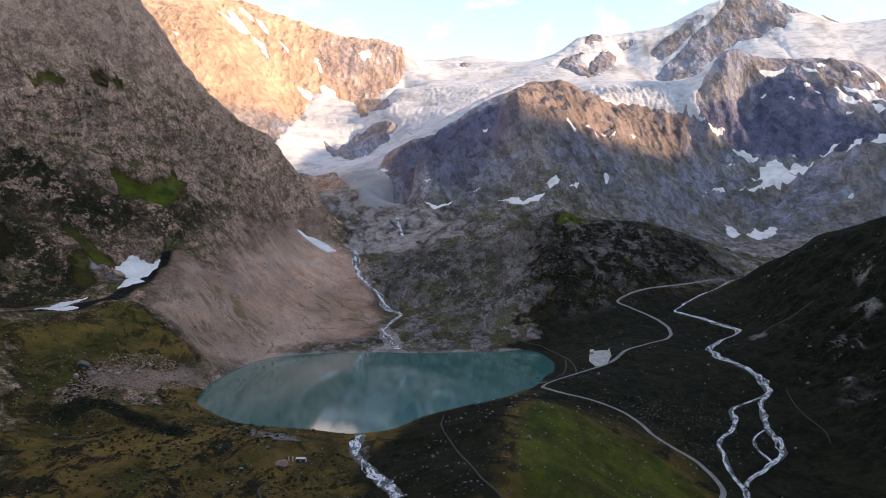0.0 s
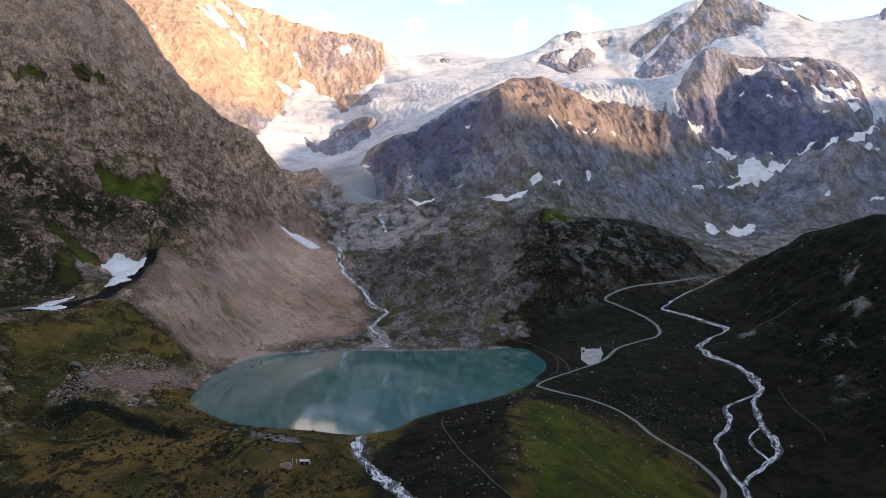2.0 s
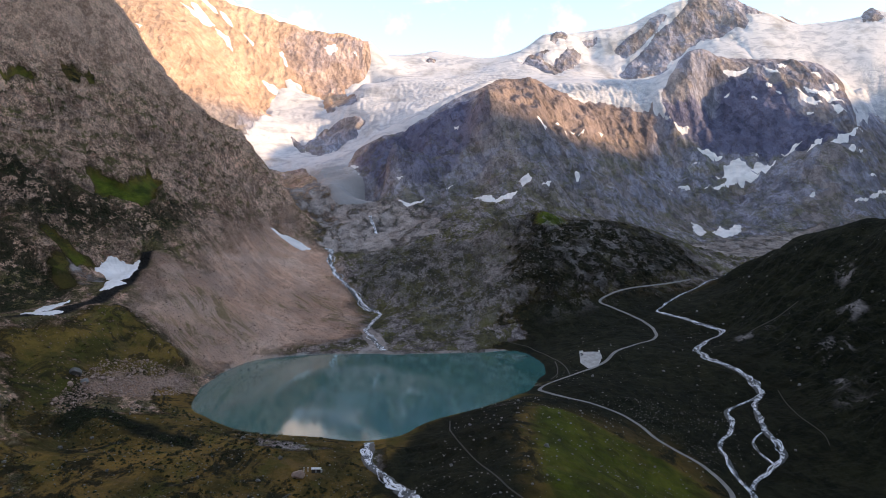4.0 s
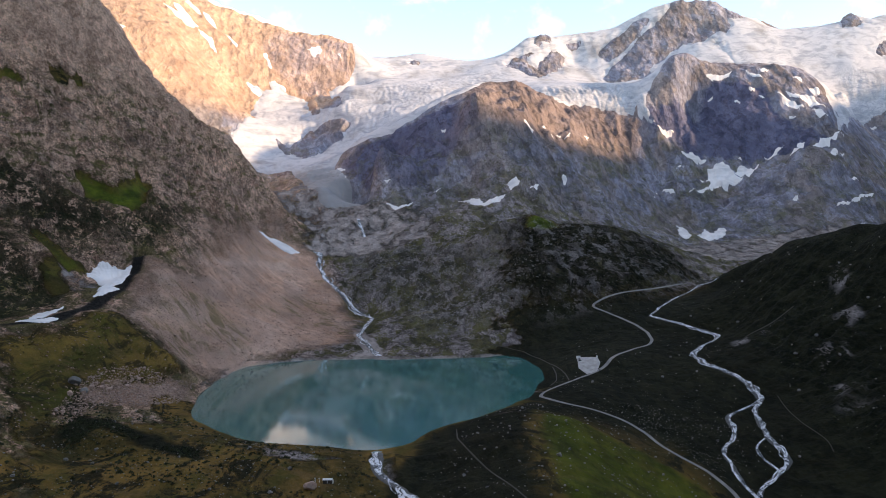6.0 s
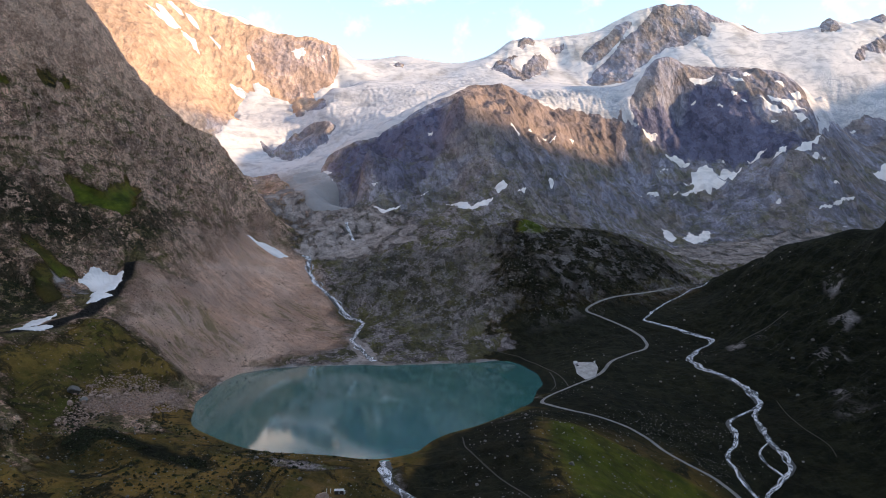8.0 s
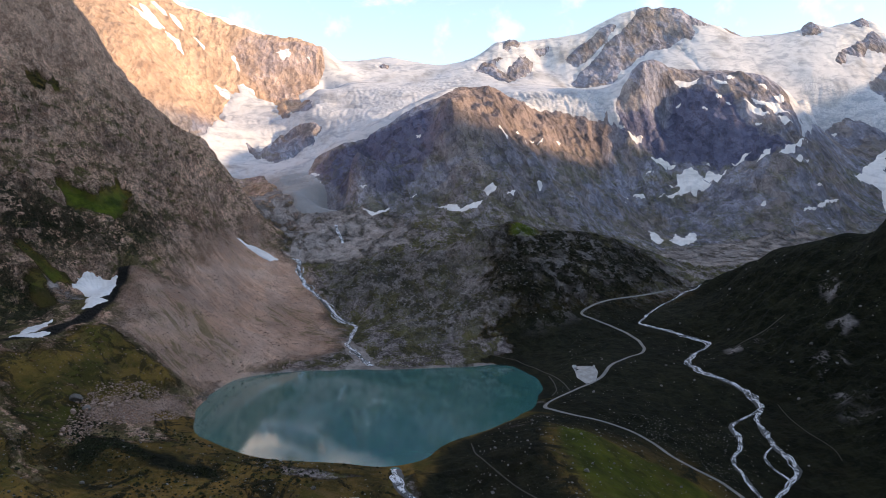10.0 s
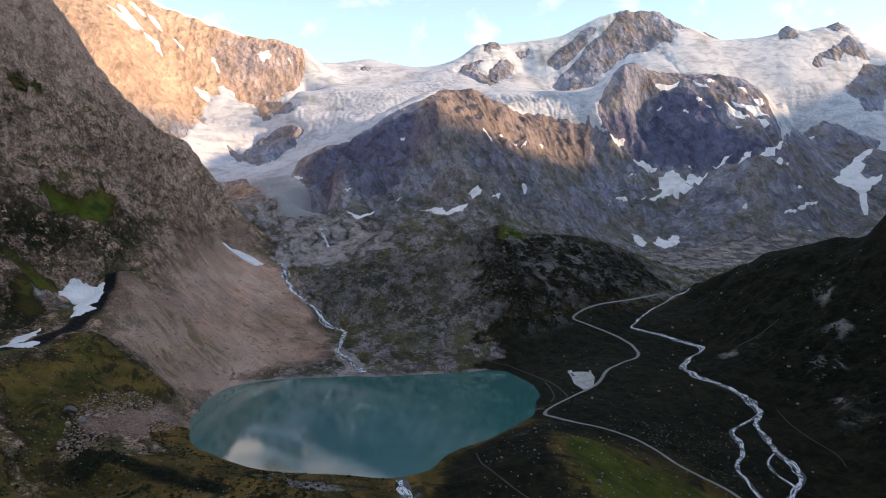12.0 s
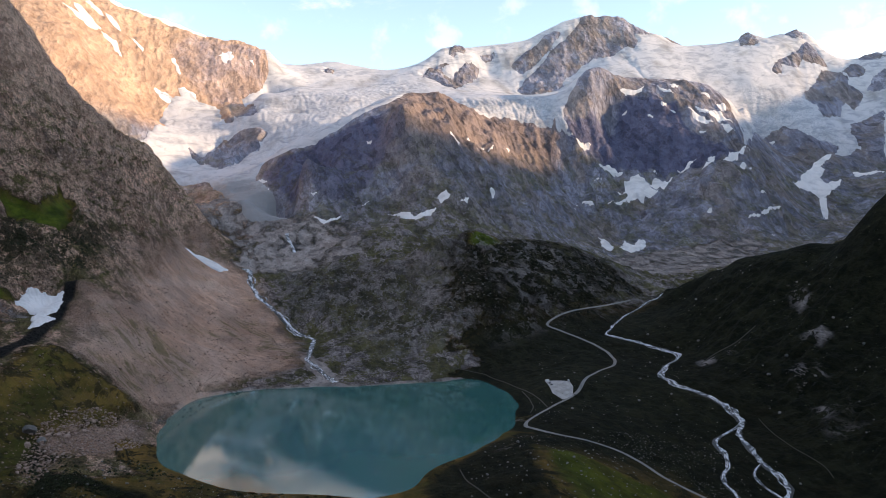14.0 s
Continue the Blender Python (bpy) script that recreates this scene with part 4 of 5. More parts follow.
BASIN_FLOOR = [(600, 1900), (700, 2300), (1000, 2600), (1300, 2620), (1500, 2560), (1300, 2300), (900, 2000), (700, 1800)]
RED_TOP = [(200, 2640), (260, 3000), (400, 3240), (650, 3420), (1040, 3420), (1010, 3280), (800, 3080), (520, 2720), (360, 2600)]
TAN_WALL = [(-2500, 2950), (-1000, 3050), (-700, 3400), (-560, 3600), (-300, 3800), (-200, 4050), (-150, 4250), (-250, 5200), (-3000, 5200)]
LEFT_MEADOW = [(-560, 420), (-540, 700), (-500, 830), (-450, 840), (-400, 700), (-330, 600), (-250, 450)]
UPPER_SCREE = [(-420, 1620), (-395, 1980), (-370, 2200), (-330, 2230), (-250, 2120), (-200, 2020), (-260, 1800), (-320, 1600)]
FLANK = [(-150, 2620), (230, 2480), (600, 2450), (820, 2700), (1000, 2950), (1400, 2600), (1800, 2700), (2000, 3300), (1100, 3350), (1000, 3380), (700, 3400), (420, 3150), (250, 2950), (0, 2850)]
PROW = [(-640, 4080), (-560, 4250), (-200, 4220), (-190, 4050), (-250, 3960), (-420, 3930), (-560, 3990)]
CLIFFS = [(1060, 3250), (1200, 3050), (1300, 2850), (1700, 2700), (1900, 2900), (2000, 3400), (1900, 3560), (1500, 3560), (1100, 3500)]
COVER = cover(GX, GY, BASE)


LANDFORMS = [
    ("moraine", [(-640, 800), (-585, 1020), (-535, 1140), (-490, 1300), (-452, 1385), (-425, 1350), (-380, 1180), (-345, 1070), (-360, 950), (-372, 840), (-420, 740)],
     "long curved moraine ridge of pale gravel and grass", "moraine"),
    ("mountainside", [(-760, 600), (-650, 820), (-600, 1030), (-545, 1150), (-495, 1310), (-440, 1430), (-385, 1700), (-325, 1900), (-255, 2080), (-300, 2280),
                      (-420, 2450), (-600, 2800), (-1000, 3000), (-2500, 2900), (-2500, 500)], "steep brown rock mountainside with grass ledges and shrubs", "mountain"),
    ("mountain_wall", TAN_WALL, "high sunlit tan rock wall with snow gullies", "mountain"),
    ("rocky_mountain", [(-280, 2900), (-100, 2580), (230, 2520), (600, 2500), (800, 2800), (950, 3050), (1050, 3250), (1060, 3500), (700, 3520), (400, 3260), (200, 3000), (0, 2960)],
     "broad rocky mountain with reddish sunlit top and dark flank", "mountain"),
    ("cliff_mountain", [(1060, 3250), (1200, 3050), (1300, 2850), (1700, 2700), (2000, 2900), (2100, 3400), (2000, 3620), (1500, 3620), (1100, 3530)],
     "dark grey cliff mountain with snow patches on ledges", "mountain"),
    ("summit", [(500, 4150), (1100, 3900), (2000, 4000), (2350, 4200), (2400, 5400), (500, 5400)], "high rock summit rising out of glaciers", "mountain"),
    ("far_peaks", [(2350, 4190), (2350, 4000), (2500, 3300), (5500, 3000), (5500, 5400), (2400, 5400)], "row of small dark rock peaks above a glacier", "mountain"),
    ("hillside", HILLSIDE, "dark green hillside with rock slabs above a river", "hillside"),
    ("grassy_hill", [(-30, 480), (-50, 640), (-20, 740), (50, 860), (104, 905), (185, 775), (212, 640), (200, 480)], "rounded green grassy hill beside the lake", "hill"),
    ("rocky_knoll", [(140, 1500), (200, 1450), (430, 1480), (560, 1560), (600, 1720), (500, 1850), (300, 1900), (150, 1850), (100, 1700)],
     "rocky knoll with grass between pale slabs", "hill"),
]


def stairs(u, period, seed, x, y):
    """Rises and treads of rock ledges along u, of uneven height: metres to add."""
    u = u + 0.45 * period * layers(x, y, 2.6 * period, 4, seed, 0.6)
    f = u / period - np.floor(u / period)
    return period * (ramp(f, 0.30, 0.62) - f)


def relief(x, y, z):
    """Crags, ribs and hummocks; calm on meadows, gravel and by the water and the ways."""
    lake = boxed(inside, x, y, SHORE, 150, -1e3)
    quiet = np.minimum(1.0, ramp(-lake, 0, 60))
    for line, wide in WAYS + STREAMS:
        quiet *= ramp(boxed(beside, x, y, line, 60, 1e3), wide * 0.6, wide * 0.6 + 14)
    quiet *= ramp(-boxed(inside, x, y, PARKING, 60, -1e3), 0, 14)
    soft = np.clip(np.maximum.reduce([COVER["grass"], COVER["scree"], COVER["gravel"]]), 0, 1)
    far = ramp(y, 1000, 2600)
    crag = layers(x, y, 130, 6, 11, 0.70, True) - 1.0
    bulk = layers(x, y, 90, 5, 31, 0.62)
    heap = ramp(boxed(inside, x, y, LANDFORMS[0][1], 100, -1e3), -10, 20)
    quiet *= 1 - 0.75 * heap
    # ribs and gullies that run down the wall and the scree
    run = grain(x + 0.25 * y, y * 0.28, 46, 51) + 0.6 * grain(x + 0.25 * y, y * 0.28, 21, 52)
    low = ramp(z, 5, 60)
    side = ramp(x, -330, -480) * ramp(y, 2700, 2200)
    out = (1 - soft) * (0.35 + 0.65 * low) * (4.2 + 3.0 * far + 1.3 * side) * crag
    out += (1 - soft) * low * 3.0 * bulk
    out += soft * (1.3 + 2.2 * COVER["shrub"]) * bulk + 0.5 * layers(x, y, 14, 3, 41, 0.6)
    out += COVER["scree"] * low * 0.9 * run
    # ribs and ledges of the long mountainside, and hummocks of the hillside, the knoll and the flats
    rib = 1 - 2 * np.abs(grain(0.35 * x + 0.2 * z, y - 0.4 * x, 75, 57))
    rib = rib + 0.6 * (1 - 2 * np.abs(grain(0.5 * x + 0.3 * z, y - 0.3 * x, 33, 58)))
    wall = side * ramp(z, 150, 260) * (1 - soft)
    out += wall * 8.5 * rib + wall * 3.5 * layers(x, y + 0.6 * z, 26, 3, 59, 0.65, True)
    out += wall * (0.62 * stairs(z + 0.12 * y, 38, 111, x, y) + 0.55 * stairs(z + 0.2 * y, 15, 112, x, y) + 0.40 * stairs(y - 0.3 * x, 44, 113, x, y))
    bumps = layers(x, y, 34, 4, 65, 0.62, True) - 0.6
    rugged = np.clip(ramp(boxed(inside, x, y, HILLSIDE, 60, -1e3), -10, 40) + ramp(boxed(inside, x, y, KNOLL_COVER, 90, -1e3), -10, 40), 0, 1)
    out += (2.6 * rugged + 0.8 * soft * (1 - COVER["scree"])) * bumps
    out += COVER["slab"] * (1 - far) * 2.2 * layers(x, y, 45, 4, 61, 0.6, True)
    butt = ramp(inside(x, y, CLIFFS), -60, 160)
    out += butt * 15 * (1 - 2 * np.abs(grain(x + 0.2 * y, y * 0.3, 150, 85))) + butt * 7 * (1 - 2 * np.abs(grain(x - 0.2 * y, y * 0.4, 62, 86)))
    flank = ramp(inside(x, y, FLANK), -80, 120)
    out += flank * (22 * (1 - 2 * np.abs(grain(x + 0.15 * y, y * 0.3, 230, 87))) + 15 * (1 - 2 * np.abs(grain(x - 0.3 * y, y * 0.35, 105, 88))) + 8 * grain(x + 0.3 * y, y * 0.4, 48, 89))
    high = 0.5 * np.clip(np.maximum(flank, butt), 0, 1)
    out += high * (0.55 * stairs(z - 0.10 * x, 62, 121, x, y) + 0.5 * stairs(z + 0.06 * x, 26, 122, x, y) + 0.35 * stairs(x + 0.2 * y, 70, 123, x, y))
    out += ramp(boxed(inside, x, y, SLABS, 120, -1e3), -20, 60) * 0.5 * stairs(z + 0.3 * x, 14, 131, x, y)
    steep = ramp(inside(x, y, TAN_WALL), -100, 150)
    out += ramp(boxed(inside, x, y, PROW, 150, -1e3), -20, 40) * 12 * (1 - 2 * np.abs(grain(x, y * 0.3, 70, 84)))
    out *= 1 - 0.45 * steep
    out += steep * (0.28 * stairs(z + 0.12 * x, 55, 141, x, y) + 0.16 * stairs(z + 0.2 * x, 24, 142, x, y))
    out += steep * 10 * (grain(x * 1.0 + 0.3 * y, y * 0.15, 95, 81) + 0.5 * grain(x + 0.3 * y, y * 0.2, 42, 82))
    # rock that stands out of the ice
    for rock in OUTCROPS:
        out += ramp(boxed(inside, x, y, rock, 60, -1e3), -6, 26) * ((26 if rock is ROCK_ISLAND else 7) + 7 * (1 - 2 * np.abs(grain(x + 0.3 * y, y * 0.4, 55, 33))))
    # the crests keep their own line
    for crest in (LEFT_CREST, KNOLL, CENTRAL_CREST, CLIFF_CREST, RIGHT_SKYLINE, RIGHT_SHOULDER):
        out *= 0.35 + 0.65 * ramp(boxed(beside, x, y, crest, 90, 1e3), 15, 85)
    return out * quiet


GZ = BASE + relief(GX, GY, BASE)
GZ -= 1.2 * ramp(8 - np.minimum.reduce([boxed(beside, GX, GY, s, 40, 1e3) - w * 0.5 for s, w in STREAMS[:5]]), 0, 8)


def height(x, y):
    """The height of the sheet at places on it."""
    x, y = np.asarray(x, float) - CENTRE[0], np.asarray(y, float) - CENTRE[1]
    a = np.mod(np.arctan2(x, y) - ANGLES[0], 2 * math.pi) + ANGLES[0]
    i = np.clip(np.searchsorted(ANGLES, a) - 1, 0, len(ANGLES) - 2)
    j = np.clip(np.searchsorted(RADII, np.hypot(x, y)) - 1, 0, len(RADII) - 2)
    u = (a - ANGLES[i]) / (ANGLES[i + 1] - ANGLES[i])
    v = (np.hypot(x, y) - RADII[j]) / (RADII[j + 1] - RADII[j])
    return (GZ[j, i] * (1 - u) + GZ[j, i + 1] * u) * (1 - v) + (GZ[j + 1, i] * (1 - u) + GZ[j + 1, i + 1] * u) * v
# ---- end of land ----


def sheet(name, x, y, z, faces, fields=()):
    """A mesh from arrays, with named fields at its corners; corners that no face uses are left out."""
    used, faces = np.unique(faces, return_inverse=True)
    faces = faces.reshape(-1, 4)
    me = bpy.data.meshes.new(name)
    me.vertices.add(len(used))
    me.vertices.foreach_set("co", np.stack([x.ravel()[used], y.ravel()[used], z.ravel()[used]], -1).astype(np.float32).ravel())
    me.loops.add(faces.size)
    me.loops.foreach_set("vertex_index", faces.astype(np.int32).ravel())
    me.polygons.add(len(faces))
    me.polygons.foreach_set("loop_start", np.arange(0, faces.size, 4, dtype=np.int32))
    me.update(calc_edges=True)
    me.shade_smooth()
    for key, values in fields:
        me.attributes.new(key, "FLOAT", "POINT").data.foreach_set("value", values.ravel()[used].astype(np.float32))
    return new(name, me)


def grid_faces(rows, columns):
    """The faces of the sheet, which closes on itself all round."""
    i, j = np.meshgrid(np.arange(rows - 1), np.arange(columns), indexing="ij")
    k = (j + 1) % columns
    return np.stack([(i + 1) * columns + j, (i + 1) * columns + k, i * columns + k, i * columns + j], -1).reshape(-1, 4)


FACES = grid_faces(*GX.shape)
FX, FY = GX.ravel()[FACES].mean(1), GY.ravel()[FACES].mean(1)


def build_land(material):
    free = np.ones(len(FACES), bool)
    fields = list(COVER.items())
    for name, outline, label, category in LANDFORMS:
        own = free & (inside(FX, FY, outline) > 0)
        free &= ~own
        ob = sheet(name, GX, GY, GZ, FACES[own], fields)
        ob.data.materials.append(material)
        tagged(ob, label, category, kind="structure")
    ob = sheet("ground", GX, GY, GZ, FACES[free], fields)
    ob.data.materials.append(material)
    tagged(ob, "alpine valley floor of gravel, turf and bare rock", "ground", kind="structure")


build_land(LAND)


# ---- ice, snow and water on the land ----
def drape(name, outline, holes, thick, soft, material, label, category, group="", lumps=0.0, broken=None, ragged=8.0, pieces=()):
    """A sheet of snow or ice that lies on the land, rounded off and sinking into it at its edge."""
    x0, y0 = np.min(outline, 0) - 60
    x1, y1 = np.max(outline, 0) + 60
    near = (FX > x0) & (FX < x1) & (FY > y0) & (FY < y1)
    ids = np.unique(FACES[near])
    x, y = GX.ravel()[ids], GY.ravel()[ids]
    d = inside(x, y, outline) + ragged * layers(x, y, 5 * soft, 4, 91, 0.65)
    for hole in holes:
        d = np.minimum(d, 7 * layers(x, y, 45, 5, 93, 0.75) - inside(x, y, hole))
    z = np.full(GX.size, 0.0)
    up = np.clip(d / soft, -1, 1)
    even = np.clip(d / 60, 0, 1) * (0.35 + 0.65 * ramp(y, 2900, 3250)) if broken else 0.0
    bed = GZ.ravel()[ids] * (1 - even) + (0.8 * BASE.ravel()[ids] + 0.2 * GZ.ravel()[ids] + 8) * even
    z[ids] = bed + np.where(up > 0, thick * np.sqrt(np.clip(up, 0, 1)), thick * up * 1.5)
    keep = np.zeros(GX.size, bool)
    keep[ids] = d > -soft
    z = z.reshape(GX.shape)
    fields = []
    crev = np.zeros(GX.size)
    if broken:
        crev[ids] = np.maximum.reduce([ramp(inside(x, y, b), -40, 60) for b in broken])
        crev[ids] *= np.where(inside(x, y, UPPER_FALL) > 0, 0.35, 1.0)
        c = crev.reshape(GX.shape)
        if lumps:
            gx, gy = GX.ravel()[ids], GY.ravel()[ids]
            teeth = np.zeros(GX.size)
            teeth[ids] = layers(gx, gy * 0.35, 26, 3, 95, 0.6, True) - 0.7
            z = z + lumps * c * teeth.reshape(GX.shape) * keep.reshape(GX.shape)
    fields.append(("broken", crev))
    dirt = np.zeros(GX.size)
    dirt[ids] = ramp(z.ravel()[ids], 470, 320)
    fields.append(("dirt", np.clip(dirt, 0, 1)))
    own = near & keep[FACES].all(1)
    if not pieces:
        ob = sheet(name, GX, GY, z, FACES[own], fields)
        ob.data.materials.append(material)
        return tagged(ob, label, category, group)
    thing = tagged(new(name), label, category, group)
    for part_name, part_outline, part_label in pieces:
        mine = own & (inside(FX, FY, part_outline) > 0) if part_outline else own
        own = own & ~mine
        ob = sheet(part_name, GX, GY, z, FACES[mine], fields)
        ob.data.materials.append(material)
        ob.parent = thing
        tagged(ob, part_label)
    return thing


ICEFALL = [(600, 3300), (640, 3560), (1060, 3600), (1080, 3380), (1090, 3290), (980, 3340), (760, 3380)]
UPPER_FALL = [(-330, 3400), (-560, 3720), (-250, 3720), (100, 3980), (420, 4250), (650, 4150), (420, 3700), (200, 3100), (-60, 2980), (-240, 3050)]
TONGUE_ICE = [(-700, 2950), (-640, 3300), (-440, 3420), (-240, 3300), (-120, 2900), (0, 2400), (-500, 2400)]
WEST_FALL = [(1800, 3100), (1950, 3600), (2250, 3950), (2600, 3850), (2560, 3500), (2300, 3650), (1900, 3300)]
drape("glacier", ICE_EAST, OUTCROPS[:7] + OUTCROPS[15:], 7.0, 22.0, ICE, "cracked white glacier flowing down into a grey tongue", "glacier", lumps=6.0, broken=[ICEFALL, UPPER_FALL],
      pieces=[("icefall", ICEFALL, "jagged hanging ice edge with seracs"), ("ice_tongue", TONGUE_ICE, "grey dirty ice tongue"), ("firn", None, "smooth white firn")])
drape("glacier", ICE_WEST, OUTCROPS[1:3] + OUTCROPS[6:15], 7.0, 22.0, ICE, "broad white glacier below small rock peaks", "glacier", lumps=4.5, broken=[WEST_FALL],
      pieces=[("icefall", WEST_FALL, "broken ice slope with crevasses"), ("firn", None, "smooth white firn")])


def snow_patch(outline):
    """A patch of snow with a fine edge of its own, lying on the land."""
    o = np.array(outline, float)
    span = np.ptp(o, axis=0)
    size = float(span.min())
    soft = min(6.0, max(2.0, size * 0.08))
    thick = 1.2 + soft * 0.2
    way = np.arctan2(o[:, 0] - CENTRE[0], o[:, 1] - CENTRE[1])
    far = np.hypot(o[:, 0] - CENTRE[0], o[:, 1] - CENTRE[1])
    edge = 12.0 / far.mean()
    a = np.linspace(way.min() - edge, way.max() + edge, int(np.clip((np.ptp(way) + 2 * edge) / 0.0005, 14, 200)))
    r = np.linspace(far.min() - 12, far.max() + 12, int(np.clip((np.ptp(far) + 24) / (far.mean() * 0.0012), 14, 200)))
    x, y = CENTRE[0] + np.sin(a)[None, :] * r[:, None], CENTRE[1] + np.cos(a)[None, :] * r[:, None]
    d = inside(x, y, outline) + min(5.0, 0.8 + 0.05 * size) * layers(x, y, 14 + 0.3 * size, 4, 91, 0.65)
    up = np.clip(d / soft, -1, 1)
    z = height(x, y) + np.where(up > 0, thick * np.sqrt(np.clip(up, 0, 1)), thick * up * 1.5)
    i, j = np.meshgrid(np.arange(len(r) - 1), np.arange(len(a) - 1), indexing="ij")
    n = len(a)
    faces = np.stack([(i + 1) * n + j, (i + 1) * n + j + 1, i * n + j + 1, i * n + j], -1).reshape(-1, 4)
    faces = faces[(d > -soft).ravel()[faces].all(1)]
    if not len(faces):
        return
    ob = sheet("snow_patch", x, y, z, faces, [("broken", np.zeros(x.size)), ("dirt", np.zeros(x.size))])
    ob.data.materials.append(SNOW)
    label = "broad field of old white snow on rock" if size > 90 else "narrow strip of old snow in a rock gully" if span.max() > 2.6 * span.min() else "small patch of old white snow on rock"
    tagged(ob, label, "snow", "snow patches")


# ---- old snow, patch by patch ----
snow_patch([(170, 2460), (209, 2451), (236, 2385), (279, 2398), (304, 2395), (297, 2378), (258, 2361), (203, 2382)])
snow_patch([(310, 2440), (328, 2447), (346, 2454), (351, 2429), (323, 2409)])
snow_patch([(427, 2762), (442, 2769), (455, 2735), (439, 2696)])
snow_patch([(507, 2914), (529, 2931), (561, 2911), (538, 2878)])
snow_patch([(583, 2972), (605, 2990), (594, 2957)])
snow_patch([(613, 2969), (644, 3000), (636, 2981)])
snow_patch([(511, 2573), (524, 2584), (527, 2557), (511, 2537)])
snow_patch([(375, 2409), (411, 2435), (398, 2410)])
snow_patch([(720, 3129), (767, 3181), (744, 3139)])
snow_patch([(2463, 3378), (2595, 3327), (2580, 3309), (2433, 3314)])
snow_patch([(-418, 4136), (-397, 4168), (-341, 4184), (-380, 4122)])
snow_patch([(-1106, 3346), (-1066, 3348), (-1074, 3330)])
snow_patch([(-274, 4162), (-254, 4164), (-248, 4158)])
snow_patch([(-403, 2291), (-384, 2291), (-392, 2289)])
snow_patch([(1342, 3439), (1381, 3442), (1428, 3432), (1467, 3445), (1438, 3417), (1387, 3415), (1362, 3427)])
snow_patch([(1512, 3423), (1561, 3388), (1564, 3353), (1541, 3382)])
snow_patch([(1575, 3415), (1623, 3420), (1601, 3393), (1571, 3393)])
snow_patch([(1681, 3375), (1740, 3383), (1727, 3337), (1703, 3371)])
snow_patch([(1735, 3315), (1796, 3339), (1788, 3311), (1717, 3255)])
snow_patch([(1575, 3258), (1617, 3210), (1651, 3167), (1599, 3176), (1579, 3221)])
snow_patch([(1617, 3279), (1654, 3247), (1717, 3229), (1741, 3187), (1705, 3191), (1648, 3205), (1620, 3243)])
snow_patch([(1676, 3183), (1705, 3178), (1730, 3144), (1694, 3147)])
snow_patch([(1577, 3163), (1599, 3145), (1589, 3140), (1572, 3149)])
snow_patch([(1418, 3320), (1441, 3304), (1426, 3284), (1416, 3299)])
snow_patch([(1330, 3395), (1358, 3391), (1355, 3384), (1336, 3391)])
snow_patch([(1473, 3313), (1510, 3310), (1481, 3294)])
snow_patch([(1505, 3299), (1530, 3276), (1517, 3269)])
snow_patch([(1067, 3291), (1098, 3279), (1148, 3293), (1130, 3269), (1093, 3265)])
snow_patch([(-226, 2861), (-195, 2812), (-183, 2788), (-198, 2791)])
snow_patch([(-217, 2780), (-194, 2773), (-176, 2716), (-193, 2660)])
snow_patch([(-55, 2537), (-33, 2534), (-45, 2527)])
snow_patch([(-50, 2457), (-14, 2439), (21, 2462), (42, 2471), (3, 2438), (-23, 2419)])
snow_patch([(96, 2497), (131, 2540), (120, 2522)])
snow_patch([(141, 2745), (158, 2735), (155, 2728), (143, 2729)])
snow_patch([(-350, 2299), (-326, 2331), (-339, 2306)])
snow_patch([(-386, 2067), (-375, 2065), (-345, 2150), (-298, 2117), (-272, 2082), (-290, 2036), (-318, 2043), (-353, 2050)])
snow_patch([(-508, 1261), (-504, 1306), (-485, 1320), (-462, 1322), (-456, 1306), (-447, 1233), (-459, 1221), (-445, 1201), (-447, 1159), (-458, 1148), (-478, 1230), (-497, 1252)])
snow_patch([(-473, 940), (-488, 1027), (-482, 1101), (-471, 1044), (-474, 993), (-457, 1015), (-453, 971)])
snow_patch([(1158, 3236), (1193, 3229), (1210, 3213), (1250, 3189), (1236, 3188), (1183, 3207), (1159, 3215)])
snow_patch([(1131, 3184), (1149, 3180), (1093, 3169)])
snow_patch([(1279, 3172), (1307, 3179), (1314, 3164), (1336, 3147), (1327, 3120), (1350, 3067), (1292, 3100), (1283, 3091), (1216, 3093), (1157, 3070), (1115, 3081), (1205, 3095), (1226, 3113), (1184, 3128), (1221, 3129), (1238, 3160)])
snow_patch([(1327, 3120), (1351, 3143), (1397, 3120), (1424, 3113), (1377, 3072), (1356, 3060), (1341, 3099)])
snow_patch([(1340, 3169), (1371, 3157), (1375, 3150), (1349, 3163)])
snow_patch([(938, 2986), (1042, 3136), (1077, 3115), (1078, 3108), (1034, 3127)])
snow_patch([(980, 2818), (1000, 2805), (994, 2727), (938, 2606), (926, 2640)])
snow_patch([(1008, 2695), (1095, 2856), (1073, 2736), (1134, 2821), (1150, 2785), (1082, 2665), (1049, 2663), (999, 2642)])
snow_patch([(1451, 3126), (1466, 3098), (1497, 3108), (1523, 3086), (1502, 3094), (1457, 3082)])
snow_patch([(1481, 2977), (1494, 2969), (1551, 3047), (1575, 3045), (1497, 2932), (1480, 2954)])
snow_patch([(1561, 2960), (1624, 3023), (1705, 3073), (1782, 3122), (1691, 3050), (1587, 2962)])
snow_patch([(1489, 2678), (1529, 2687), (1606, 2734), (1644, 2751), (1667, 2757), (1613, 2728), (1519, 2672)])
snow_patch([(1385, 2782), (1409, 2785), (1401, 2772), (1385, 2775)])
snow_patch([(1601, 2906), (1695, 2999), (1711, 2992), (1617, 2902)])
snow_patch([(1605, 2785), (1656, 2817), (1619, 2781)])
snow_patch([(1520, 2591), (1548, 2609), (1527, 2585)])
